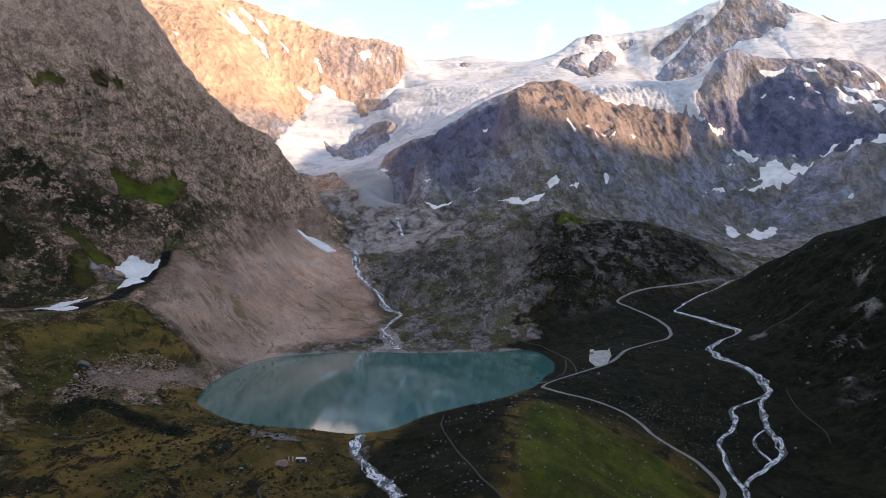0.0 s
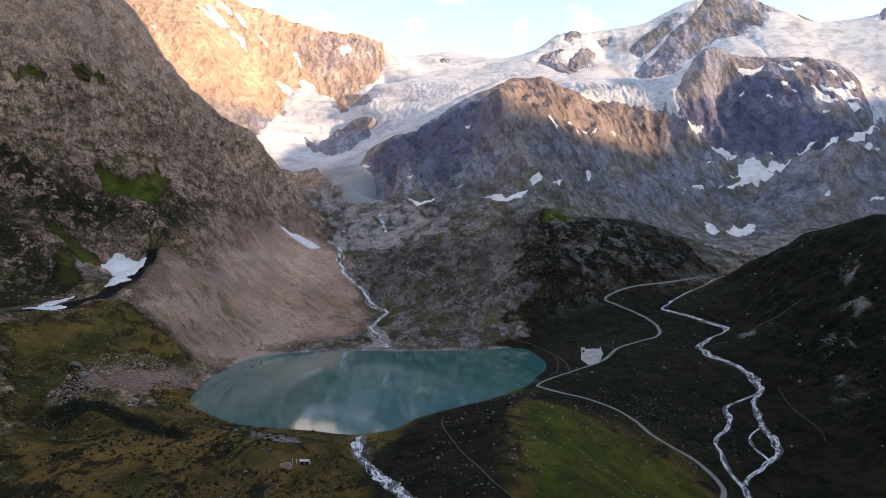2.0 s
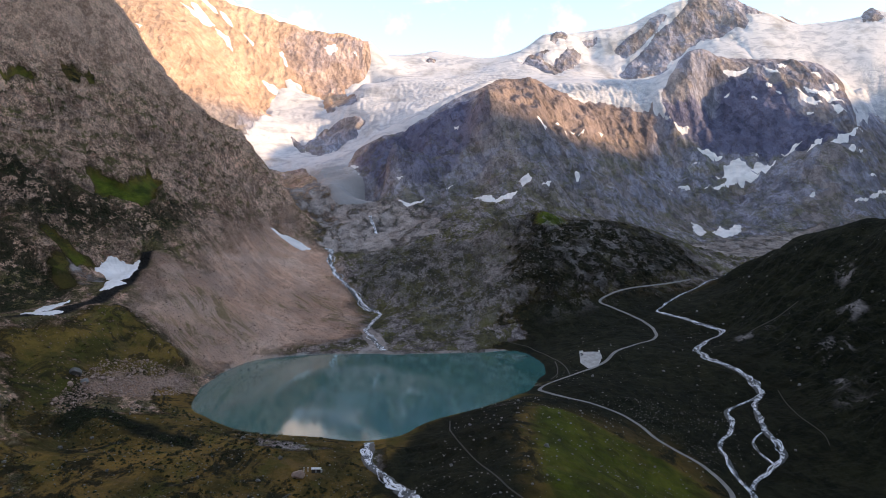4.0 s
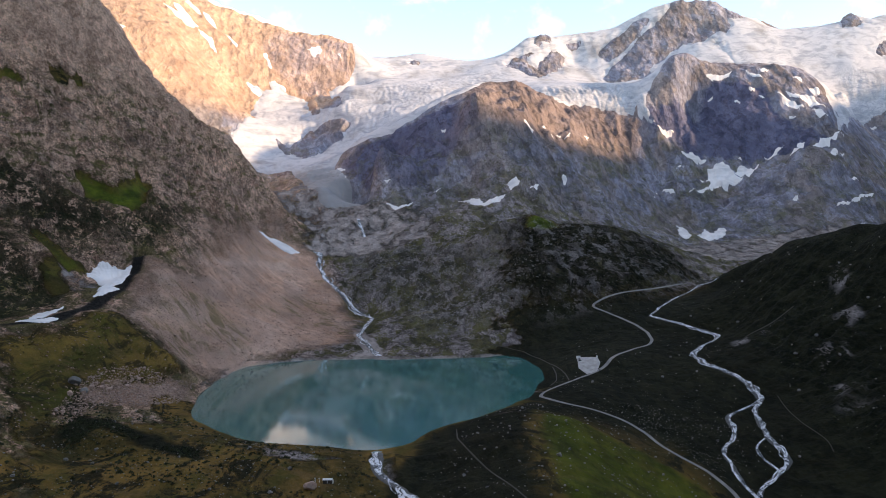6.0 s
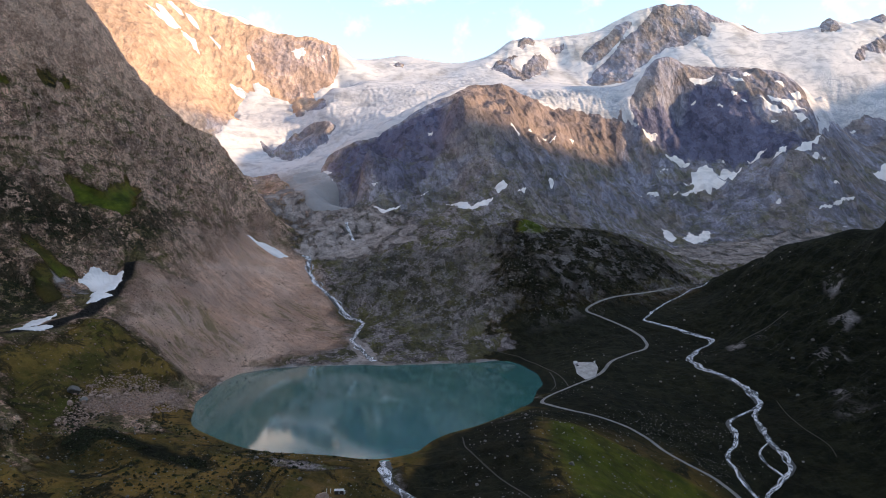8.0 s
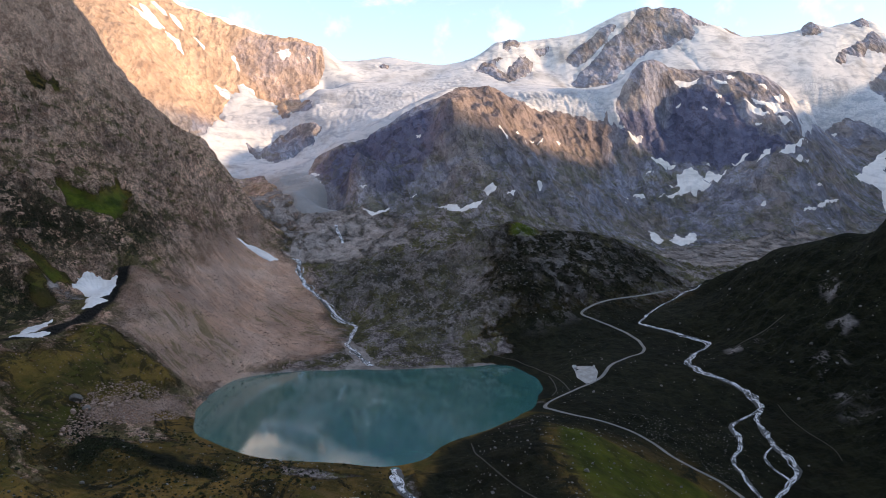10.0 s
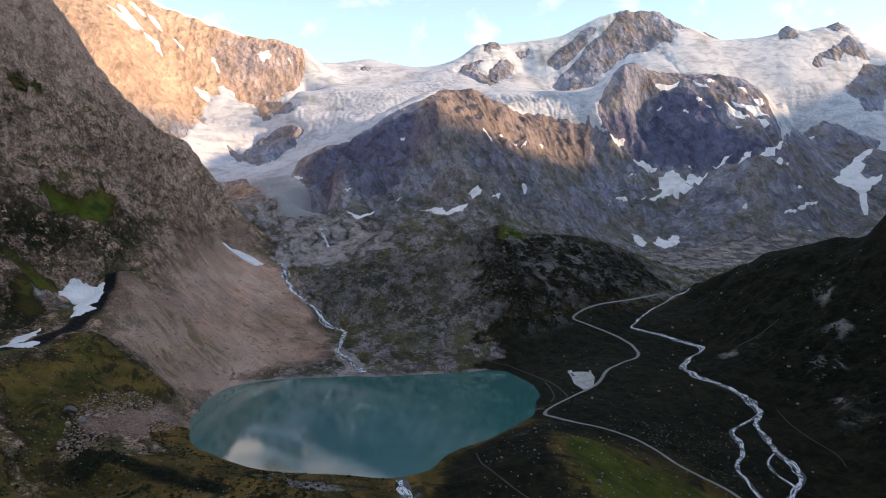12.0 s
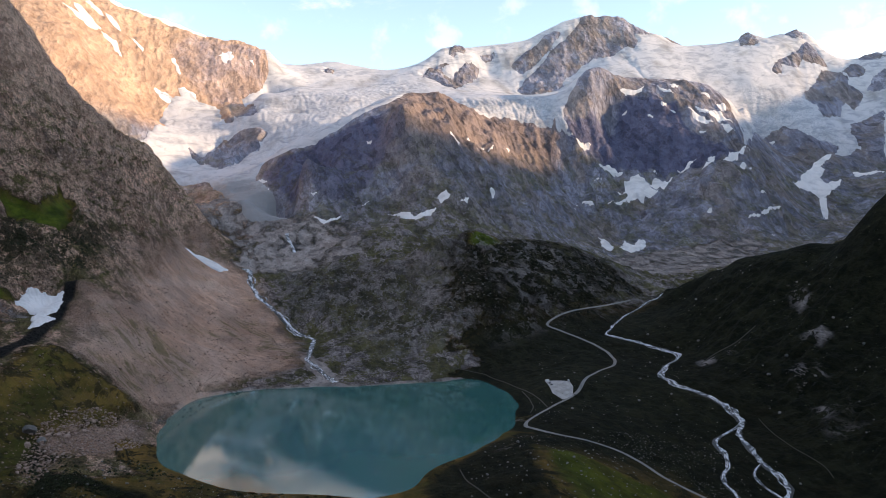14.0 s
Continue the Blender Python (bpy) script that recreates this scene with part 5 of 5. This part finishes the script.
snow_patch([(2274, 3741), (2300, 3721), (2281, 3712)])
snow_patch([(2029, 3201), (2101, 3252), (2199, 3350), (2348, 3494), (2426, 3516), (2482, 3530), (2452, 3503), (2354, 3461), (2368, 3441), (2251, 3323), (2252, 3279), (2358, 3312), (2300, 3245), (2217, 3203), (2154, 3157), (2121, 3149), (2104, 3182), (2046, 3176)])
snow_patch([(2118, 3150), (2160, 3156), (2100, 3062), (2040, 2985), (1960, 2880), (1900, 2800), (1880, 2790), (1950, 2890), (2020, 2990), (2070, 3070)])
snow_patch([(-1061, 3876), (-999, 3847), (-952, 3836), (-916, 3866), (-903, 3931), (-942, 3932), (-997, 3973), (-1020, 3939), (-977, 3883), (-1022, 3902)])
snow_patch([(-897, 3898), (-856, 3884), (-820, 3853), (-807, 3865), (-844, 3926), (-882, 3912)])
snow_patch([(-992, 4022), (-947, 4018), (-907, 4017), (-922, 4041), (-970, 4067), (-981, 4068)])
snow_patch([(-908, 4047), (-872, 3995), (-832, 4006), (-843, 4013), (-890, 4066)])
snow_patch([(-815, 4013), (-775, 4012), (-741, 3980), (-736, 4013), (-777, 4023)])
snow_patch([(-631, 4043), (-608, 4034), (-591, 4002), (-571, 3983), (-586, 4029), (-611, 4058)])
snow_patch([(-580, 3926), (-541, 3925), (-502, 3922), (-509, 3943), (-557, 3952)])
snow_patch([(-680, 3856), (-637, 3879), (-599, 3857), (-616, 3835), (-652, 3836)])
snow_patch([(-387, 4136), (-367, 4177), (-343, 4148), (-353, 4133)])
CORNICE = [(-1300, 4060), (-1094, 4185), (-985, 4216), (-814, 4238), (-640, 4250), (-560, 4246), (-480, 4262), (-480, 4420), (-1300, 4420)]
drape("snow_field", CORNICE, [], 9.0, 20.0, SNOW, "thick snow cap along the top of a rock wall", "snow", "snow patches")


def ribbon(name, line, wide, lift, material, label, category, uneven=0.0, seed=0, sway=0.0, taper=1.0):
    """A strip that follows a line over the land."""
    p = along([(a, b, 0) for a, b in line], 4)[:, :2]
    for _ in range(6):
        p[1:-1] = (p[:-2] + 2 * p[1:-1] + p[2:]) / 4
    way = np.gradient(p, axis=0)
    way /= np.linalg.norm(way, axis=1)[:, None]
    side = np.stack([way[:, 1], -way[:, 0]], -1)
    n = 7
    s = np.linspace(-0.5, 0.5, n)
    k = np.arange(len(p)) * 1.0
    half = wide * (1 + uneven * grain(k, k * 0, 9, seed + 3)[:, None]) * np.ones(n)
    half = half * (1 + 1.1 * uneven * grain(k, k * 0 + 4, 2.3, seed + 4)[:, None])
    half = half * np.linspace(taper, 1, len(p))[:, None]
    shift = uneven * 0.5 * wide * grain(k, k * 0 + 5, 6, seed + 9)[:, None]
    shift = shift + sway * (grain(k, k * 0 + 2, 11, seed + 5) + 0.6 * grain(k, k * 0 + 8, 4.5, seed + 6))[:, None] * np.linspace(taper, 1, len(p))[:, None]
    x = p[:, :1] + side[:, :1] * (s * half + shift)
    y = p[:, 1:] + side[:, 1:] * (s * half + shift)
    z = height(x, y) + lift - 0.5 * np.abs(2 * s) ** 6
    i, j = np.meshgrid(np.arange(len(p) - 1), np.arange(n - 1), indexing="ij")
    faces = np.stack([i * n + j, i * n + j + 1, (i + 1) * n + j + 1, (i + 1) * n + j], -1).reshape(-1, 4)[:, ::-1]
    ob = sheet(name, x, y, z, faces)
    ob.data.materials.append(material)
    return tagged(ob, label, category, kind="structure")


def water():
    bm = bmesh.new()
    p = along([*[(x, y, 0) for x, y in SHORE], (*SHORE[0], 0)], 15)[:-1]
    m = p[:, :2].mean(0)
    face = bm.faces.new([bm.verts.new((m[0] + (a - m[0]) * 1.06, m[1] + (b - m[1]) * 1.06, 0)) for a, b, _ in p])
    if face.normal.z < 0:
        face.normal_flip()
    bmesh.ops.triangulate(bm, faces=bm.faces[:])
    me = bpy.data.meshes.new("water")
    bm.to_mesh(me)
    me.materials.append(WATER)
    tagged(new("water", me), "calm turquoise glacial lake reflecting sky and peaks", "lake", kind="structure")


water()
ribbon("road", ROAD, 5.2, 0.35, TARMAC, "narrow pale mountain road winding past the lake", "road")
for line, wide in WAYS[1:]:
    ribbon("path", line, wide * 0.8, 0.3, EARTH, "narrow trodden gravel footpath", "path", 0.2)
for n, (line, wide) in enumerate(STREAMS):
    river = tagged(new("river"), "braided white-water glacial stream over stones", "river", kind="structure")
    thin = 0.4 if line is RIVER else 1.0
    bed = ribbon("bed", line, wide * 0.95, 0.45, BED, "", "", 0.3, n * 7, 0.0, thin)
    strands = [ribbon("strand", line, wide * share * 1.25, 0.75 + 0.05 * i, FOAM, "", "", 0.6, n * 7 + i * 31, sway * wide, thin) for i, (share, sway) in enumerate(((0.36, 0.45), (0.26, 0.75), (0.18, 1.0)))]
    for ob in (bed, *strands):
        ob.parent = river
        del ob["kind"]
ribbon("waterfall", FALL, 9, 1.0, FOAM, "white waterfall below the glacier tongue", "waterfall", 0.3, 60)


# ---- stones, plants and what people have left ----
def part(name, bm, material, parent, label=""):
    me = bpy.data.meshes.new(name)
    bm.to_mesh(me)
    bm.free()
    me.materials.append(material)
    ob = new(name, me)
    ob.parent = parent
    return tagged(ob, label)


def stone_shapes(count, seed):
    """Angular stones about one metre across: corners and faces."""
    rng = random.Random(seed)
    shapes = []
    for _ in range(count):
        bm = bmesh.new()
        bmesh.ops.create_icosphere(bm, subdivisions=1, radius=0.5)
        flat = (rng.uniform(0.7, 1.2), rng.uniform(0.7, 1.2), rng.uniform(0.45, 0.85))
        for v in bm.verts:
            k = rng.uniform(0.72, 1.2)
            v.co = Vector((v.co.x * flat[0] * k, v.co.y * flat[1] * k, v.co.z * flat[2] * k))
        bmesh.ops.triangulate(bm, faces=bm.faces[:])
        bm.verts.index_update()
        shapes.append((np.array([v.co[:] for v in bm.verts]), np.array([[v.index for v in f.verts] for f in bm.faces])))
        bm.free()
    return shapes


def triangles(name, points, faces, material):
    me = bpy.data.meshes.new(name)
    me.vertices.add(len(points))
    me.vertices.foreach_set("co", points.astype(np.float32).ravel())
    me.loops.add(faces.size)
    me.loops.foreach_set("vertex_index", faces.astype(np.int32).ravel())
    me.polygons.add(len(faces))
    me.polygons.foreach_set("loop_start", np.arange(0, faces.size, 3, dtype=np.int32))
    me.update(calc_edges=True)
    me.materials.append(material)
    return new(name, me)


def places(outline, count, rng, clump=0.0):
    """Random places inside an outline, thicker in clumps."""
    o = np.array(outline, float)
    out = np.empty((0, 2))
    while len(out) < count:
        p = rng.uniform(o.min(0), o.max(0), (count * 3, 2))
        p = p[inside(p[:, 0], p[:, 1], outline) > 0]
        p = p[inside(p[:, 0], p[:, 1], SHORE) < -2]
        for line, wide in WAYS:
            p = p[beside(p[:, 0], p[:, 1], line) > wide * 0.5 + 2]
        if clump:
            p = p[layers(p[:, 0], p[:, 1], 70, 3, 7) * clump + rng.uniform(-1, 1, len(p)) > 0.2]
        out = np.concatenate([out, p])
    return out[:count]


def strew(name, spots, sizes, shapes, material, label, category, sink=0.2):
    """Many small things joined into one."""
    rng = np.random.default_rng(len(spots))
    z = height(spots[:, 0], spots[:, 1])
    points, faces, n = [], [], 0
    for (x, y), size, h in zip(spots, sizes, z):
        co, tri = shapes[rng.integers(len(shapes))]
        a = rng.uniform(0, 6.28)
        c, s = math.cos(a), math.sin(a)
        r = np.stack([co[:, 0] * c - co[:, 1] * s, co[:, 0] * s + co[:, 1] * c, co[:, 2]], -1) * size
        points.append(r + (x, y, h + size * sink))
        faces.append(tri + n)
        n += len(co)
    ob = triangles(name, np.concatenate(points), np.concatenate(faces), material)
    return tagged(ob, label, category, kind="stuff")


PALE_STONE = stone_material("pale stone", (0.07, 0.066, 0.062), (0.28, 0.262, 0.242))
PINK_STONE = stone_material("pink stone", (0.22, 0.138, 0.105), (0.52, 0.37, 0.30))
SHAPES = stone_shapes(14, 5)
RNG = np.random.default_rng(8)

FLAT = [(-420, 480), (-380, 700), (-330, 800), (-290, 880), (-250, 820), (-190, 760), (-90, 715), (-70, 600), (-40, 480)]
HILL = [(-60, 480), (-40, 640), (0, 750), (60, 860), (110, 890), (200, 760), (235, 620), (210, 480)]
VALLEY = [(120, 960), (200, 1180), (300, 1400), (480, 1450), (430, 1150), (360, 950), (330, 760), (260, 620), (220, 700), (180, 830), (130, 880)]
BANK = [(210, 700), (190, 800), (150, 860), (230, 880), (290, 830), (270, 740), (245, 690)]
APRON = [(-420, 1100), (-400, 1500), (-330, 1900), (-250, 2050), (-150, 1850), (-130, 1450), (-200, 1300), (-300, 1180), (-300, 1050)]
DEBRIS = [(-470, 860), (-430, 1080), (-330, 1070), (-300, 1000), (-350, 850), (-340, 640), (-420, 640)]


def sizes(count, low, high):
    return low * (high / low) ** (RNG.uniform(0, 1, count) ** 2.2)


for outline, count, low, high, rock, clump in ((FLAT, 2400, 0.4, 1.9, PALE_STONE, 1.2), (BLOCK_FIELD, 3000, 0.7, 3.4, PINK_STONE, 0.0), (HILL, 900, 0.5, 2.4, PALE_STONE, 0.8),
                                               (VALLEY, 650, 0.4, 2.0, PALE_STONE, 1.6), (BANK, 700, 0.5, 2.2, PALE_STONE, 1.4), (HILLSIDE, 1300, 0.6, 3.0, PALE_STONE, 1.6),
                                               (APRON, 2600, 0.8, 4.0, PINK_STONE, 0.8), (DEBRIS, 900, 0.6, 3.0, PINK_STONE, 0.6), (SLABS, 1500, 1.5, 7.0, PALE_STONE, 0.8),
                                               (KNOLL_COVER, 900, 0.8, 3.4, PALE_STONE, 0.8)):
    spots = places(outline, count, RNG, clump)
    strew("stones", spots, sizes(count, low, high), SHAPES, rock, "scattered loose stones on the slope", "stones")


def shrub_shapes(count, seed):
    """Low bushes: many small upright leaf tufts, open and uneven."""
    rng = random.Random(seed)
    shapes = []
    for _ in range(count):
        co, tri = [], []
        for _ in range(26):
            a, r = rng.uniform(0, 6.28), 0.5 * rng.random() ** 0.6
            h = (0.75 - r) * rng.uniform(0.5, 1.0)
            x, y, w, b = r * math.cos(a), r * math.sin(a), rng.uniform(0.10, 0.2), rng.uniform(0, 6.28)
            n = len(co)
            co += [(x - w * math.cos(b), y - w * math.sin(b), h * 0.5), (x + w * math.cos(b), y + w * math.sin(b), h * 0.6), (x + rng.uniform(-0.1, 0.1), y + rng.uniform(-0.1, 0.1), h + 0.2)]
            tri.append((n, n + 1, n + 2))
        shapes.append((np.array(co), np.array(tri)))
    return shapes


def leaf_material():
    m = Mat("dark leaves")
    isle = m.node("ShaderNodeNewGeometry").outputs["Random Per Island"]
    return m.done(m.mix(isle, (0.016, 0.022, 0.008), (0.055, 0.065, 0.024)), 0.7)


LEAVES = leaf_material()
BUSHES = shrub_shapes(10, 3)
for outline, count in ((FLAT, 1900), (SHRUB_FLAT, 700), (SHRUBS, 2600), (HILLSIDE, 1600)):
    spots = places(outline, count, RNG, 2.0)
    strew("shrubs", spots, sizes(count, 1.0, 3.6), BUSHES, LEAVES, "low dark alpine shrubs on the slope", "shrubs", 0.0)


def boulder(x, y, size, material, label, seed, squash=0.8):
    rng = random.Random(seed)
    bm = bmesh.new()
    bmesh.ops.create_icosphere(bm, subdivisions=3, radius=0.5)
    cuts = [(Vector((rng.gauss(0, 1), rng.gauss(0, 1), rng.gauss(0.2, 1))).normalized(), rng.uniform(0.26, 0.42)) for _ in range(9)]
    for v in bm.verts:
        for n, d in cuts:
            over = v.co.dot(n) - d
            if over > 0:
                v.co -= n * over * 0.92
        v.co *= 1 + 0.07 * noise.noise(v.co * 5 + Vector((seed, 0, 0)))
        v.co.z *= squash
    for v in bm.verts:
        v.co *= size
    me = bpy.data.meshes.new("boulder")
    bm.to_mesh(me)
    bm.free()
    me.materials.append(material)
    ob = new("boulder", me)
    ob.matrix_world = Matrix.Translation((x, y, float(height(x, y)) + size * 0.22)) @ Matrix.Rotation(rng.uniform(0, 6), 4, "Z")
    return tagged(ob, label, "boulder", "boulders in the valley")


boulder(-124, 611, 10.0, PINK_STONE, "large pinkish boulder on grass beside a hut", 3, 0.75)
boulder(-377, 847, 13.0, PALE_STONE, "large pale boulder above the block field", 4)
boulder(-365, 838, 9.0, PALE_STONE, "pale boulder beside a larger one", 5)
boulder(62, 607, 5.0, PALE_STONE, "pale boulder on the green hill", 6)
for n, (x, y) in enumerate(places(HILL, 26, RNG)):
    boulder(x, y, 1.6 + 2.4 * RNG.random() ** 2, PALE_STONE, "pale boulder lying on the grassy hill", 20 + n)
for n, (x, y) in enumerate(places(FLAT, 40, RNG)):
    boulder(x, y, 1.8 + 3.0 * RNG.random() ** 2, PALE_STONE, "pale boulder in the dry meadow", 60 + n)
for n, (x, y) in enumerate(places(VALLEY, 30, RNG)):
    boulder(x, y, 1.5 + 3.0 * RNG.random() ** 2, PALE_STONE, "pale boulder on the dark valley floor", 120 + n)
for n, (x, y) in enumerate(places(HILLSIDE[:5] + [(600, 1300), (560, 900), (480, 600)], 30, RNG)):
    boulder(x, y, 2.0 + 4.5 * RNG.random() ** 2, PALE_STONE, "grey boulder on the dark hillside", 170 + n)
for n, (x, y) in enumerate(places(BLOCK_FIELD, 40, RNG)):
    boulder(x, y, 3.0 + 4.0 * RNG.random() ** 2, PINK_STONE, "pinkish block in the boulder field", 220 + n)


# ---- car park, cars and hut ----
def slab_on_land(name, outline, lift, material, label, category):
    o = np.array(outline, float)
    m = o.mean(0)
    rows = [m + (along([*[(a, b, 0) for a, b in outline], (*outline[0], 0)], 4)[:-1, :2] - m) * k for k in (1.0, 0.75, 0.5, 0.25)]
    p = np.concatenate(rows + [m[None]])
    z = height(p[:, 0], p[:, 1]) + lift
    n = len(rows[0])
    faces = [(r * n + i, r * n + (i + 1) % n, (r + 1) * n + (i + 1) % n) for r in range(3) for i in range(n)]
    faces += [(r * n + i, (r + 1) * n + (i + 1) % n, (r + 1) * n + i) for r in range(3) for i in range(n)]
    faces += [(3 * n + i, 3 * n + (i + 1) % n, 4 * n) for i in range(n)]
    ob = triangles(name, np.column_stack([p, z]), np.array(faces)[:, ::-1], material)
    return tagged(ob, label, category, kind="structure")


def pale_gravel():
    m = Mat("pale gravel")
    return m.done(m.mix(m.step(m.noise(5, 8, 0.7), 0.3, 0.7), (0.30, 0.29, 0.275), (0.48, 0.465, 0.445)), 0.92, m.bump(m.noise(0.5, 5), 0.05, 0.5))


slab_on_land("pavement", PARKING, 0.35, pale_gravel(), "pale gravel car park beside the mountain road", "car park")

GLASS = plain("dark window glass", (0.02, 0.022, 0.025), 0.1)
RUBBER = plain("black rubber", (0.02, 0.02, 0.02), 0.8)
METAL = plain("grey wheel metal", (0.4, 0.4, 0.42), 0.35, 0.8)
LAMP = plain("clear lamp plastic", (0.7, 0.7, 0.7), 0.2)


def box(bm, x0, x1, y0, y1, z0, z1, taper=1.0):
    vs = [bm.verts.new((x * (taper if z == z1 else 1), y * (taper if z == z1 else 1), z)) for z in (z0, z1) for x, y in ((x0, y0), (x1, y0), (x1, y1), (x0, y1))]
    for f in ((3, 2, 1, 0), (4, 5, 6, 7), (0, 1, 5, 4), (1, 2, 6, 5), (2, 3, 7, 6), (3, 0, 4, 7)):
        bm.faces.new([vs[i] for i in f])


def vehicle(kind, x, y, turn, paint, label, long, tall, van):
    thing = tagged(new(kind), label, "camper van" if van else "car", "parked cars")
    bm = bmesh.new()
    box(bm, -long / 2, long / 2, -0.9, 0.9, 0.35, tall if van else 0.95, 0.96)
    bmesh.ops.bevel(bm, geom=bm.edges[:], offset=0.12, segments=2, affect="EDGES")
    body = part("body", bm, paint, thing)
    bm = bmesh.new()
    if van:
        box(bm, long * 0.5 - 0.55, long * 0.5 - 0.02, -0.78, 0.78, 1.25, tall - 0.55)
    else:
        box(bm, -long * 0.3, long * 0.26, -0.82, 0.82, 0.94, tall, 0.8)
        bmesh.ops.bevel(bm, geom=bm.edges[:], offset=0.1, segments=2, affect="EDGES")
    part("windows" if van else "cabin", bm, GLASS, thing, "dark glass")
    for sx in (-0.31, 0.31):
        for sy in (-0.82, 0.82):
            bm = bmesh.new()
            bmesh.ops.create_cone(bm, cap_ends=True, segments=14, radius1=0.34, radius2=0.34, depth=0.22, matrix=Matrix.Translation((sx * long, sy, 0.34)) @ Matrix.Rotation(radians(90), 4, "X"))
            wheel = part("wheel", bm, RUBBER, thing)
            bm = bmesh.new()
            bmesh.ops.create_cone(bm, cap_ends=True, segments=12, radius1=0.2, radius2=0.2, depth=0.25, matrix=Matrix.Translation((sx * long, sy, 0.34)) @ Matrix.Rotation(radians(90), 4, "X"))
            rim = part("rim", bm, METAL, thing)
            rim.parent = wheel
    for sy in (-0.6, 0.6):
        bm = bmesh.new()
        box(bm, long / 2 - 0.06, long / 2 + 0.02, sy - 0.18, sy + 0.18, 0.62, 0.78)
        part("headlight", bm, LAMP, thing)
    thing.matrix_world = Matrix.Translation((x, y, float(height(x, y)) + 0.37)) @ Matrix.Rotation(radians(turn), 4, "Z")
    return thing


WHITE_PAINT = plain("white car paint", (0.78, 0.78, 0.76), 0.3)
DARK_PAINT = plain("dark blue car paint", (0.03, 0.04, 0.06), 0.3)
SILVER_PAINT = plain("silver car paint", (0.45, 0.46, 0.47), 0.3, 0.4)
vehicle("camper_van", 203, 1121, 20, WHITE_PAINT, "white camper van parked on gravel", 6.0, 2.6, True)
vehicle("camper_van", 200, 1108, 20, WHITE_PAINT, "white delivery van parked on gravel", 5.4, 2.3, True)
vehicle("car", 198, 1096, 20, SILVER_PAINT, "silver car parked on gravel", 4.4, 1.5, False)
vehicle("car", 196, 1083, 20, DARK_PAINT, "dark car parked beside the silver one", 4.3, 1.5, False)
vehicle("car", 213, 1088, 80, DARK_PAINT, "dark car at the edge of the car park", 4.5, 1.6, False)
vehicle("camper_van", 217, 1075, 80, WHITE_PAINT, "white van at the edge of the car park", 6.2, 2.7, True)
vehicle("car", 208, 1029, 40, SILVER_PAINT, "silver car stopped beside the road", 4.4, 1.5, False)


def hut():
    x, y = -112, 624
    thing = tagged(new("hut"), "small dark wooden hut with a white sheet roof", "hut")
    wood, white = plain("dark weathered wood", (0.05, 0.04, 0.032), 0.85), plain("white roof sheet", (0.72, 0.72, 0.70), 0.5)
    bm = bmesh.new()
    box(bm, -3.4, 3.4, -1.6, 1.6, -0.8, 2.2)
    part("wall", bm, wood, thing)
    bm = bmesh.new()
    for s in (-1, 1):
        vs = [bm.verts.new(p) for p in ((-3.7, s * 2.0, 2.2), (3.7, s * 2.0, 2.2), (3.7, 0, 3.3), (-3.7, 0, 3.3), (-3.7, s * 2.0, 2.35), (3.7, s * 2.0, 2.35), (3.7, 0, 3.45), (-3.7, 0, 3.45))]
        for f in ((0, 1, 2, 3), (4, 5, 6, 7), (0, 1, 5, 4), (1, 2, 6, 5), (2, 3, 7, 6), (3, 0, 4, 7)):
            bm.faces.new([vs[i] for i in f])
    bmesh.ops.recalc_face_normals(bm, faces=bm.faces[:])
    part("roof", bm, white, thing, "white sheet metal roof")
    bm = bmesh.new()
    box(bm, -0.45, 0.45, -1.66, -1.58, -0.2, 1.8)
    part("door", bm, plain("grey door paint", (0.3, 0.3, 0.3), 0.6), thing)
    bm = bmesh.new()
    box(bm, 3.0, 4.4, -1.2, 1.2, -0.6, 2.0)
    bmesh.ops.bevel(bm, geom=bm.edges[:], offset=0.2, segments=2, affect="EDGES")
    part("annex", bm, white, thing, "white painted annex")
    thing.matrix_world = Matrix.Translation((x, y, float(height(x, y)) + 0.4)) @ Matrix.Rotation(radians(-6), 4, "Z")
    for n, (dx, dy) in enumerate(((-9.5, 0.8), (-6.5, 1.2))):
        bm = bmesh.new()
        box(bm, -0.25, 0.25, -0.25, 0.25, -0.6, 3.0, 0.8)
        post = tagged(new("post"), "white painted marker post beside the hut", "post", "posts by the hut")
        part("shaft", bm, white, post)
        bm = bmesh.new()
        box(bm, -0.5, 0.5, -0.12, 0.12, 2.6, 3.3)
        part("board", bm, white, post)
        post.matrix_world = Matrix.Translation((x + dx, y + dy, float(height(x + dx, y + dy))))


hut()
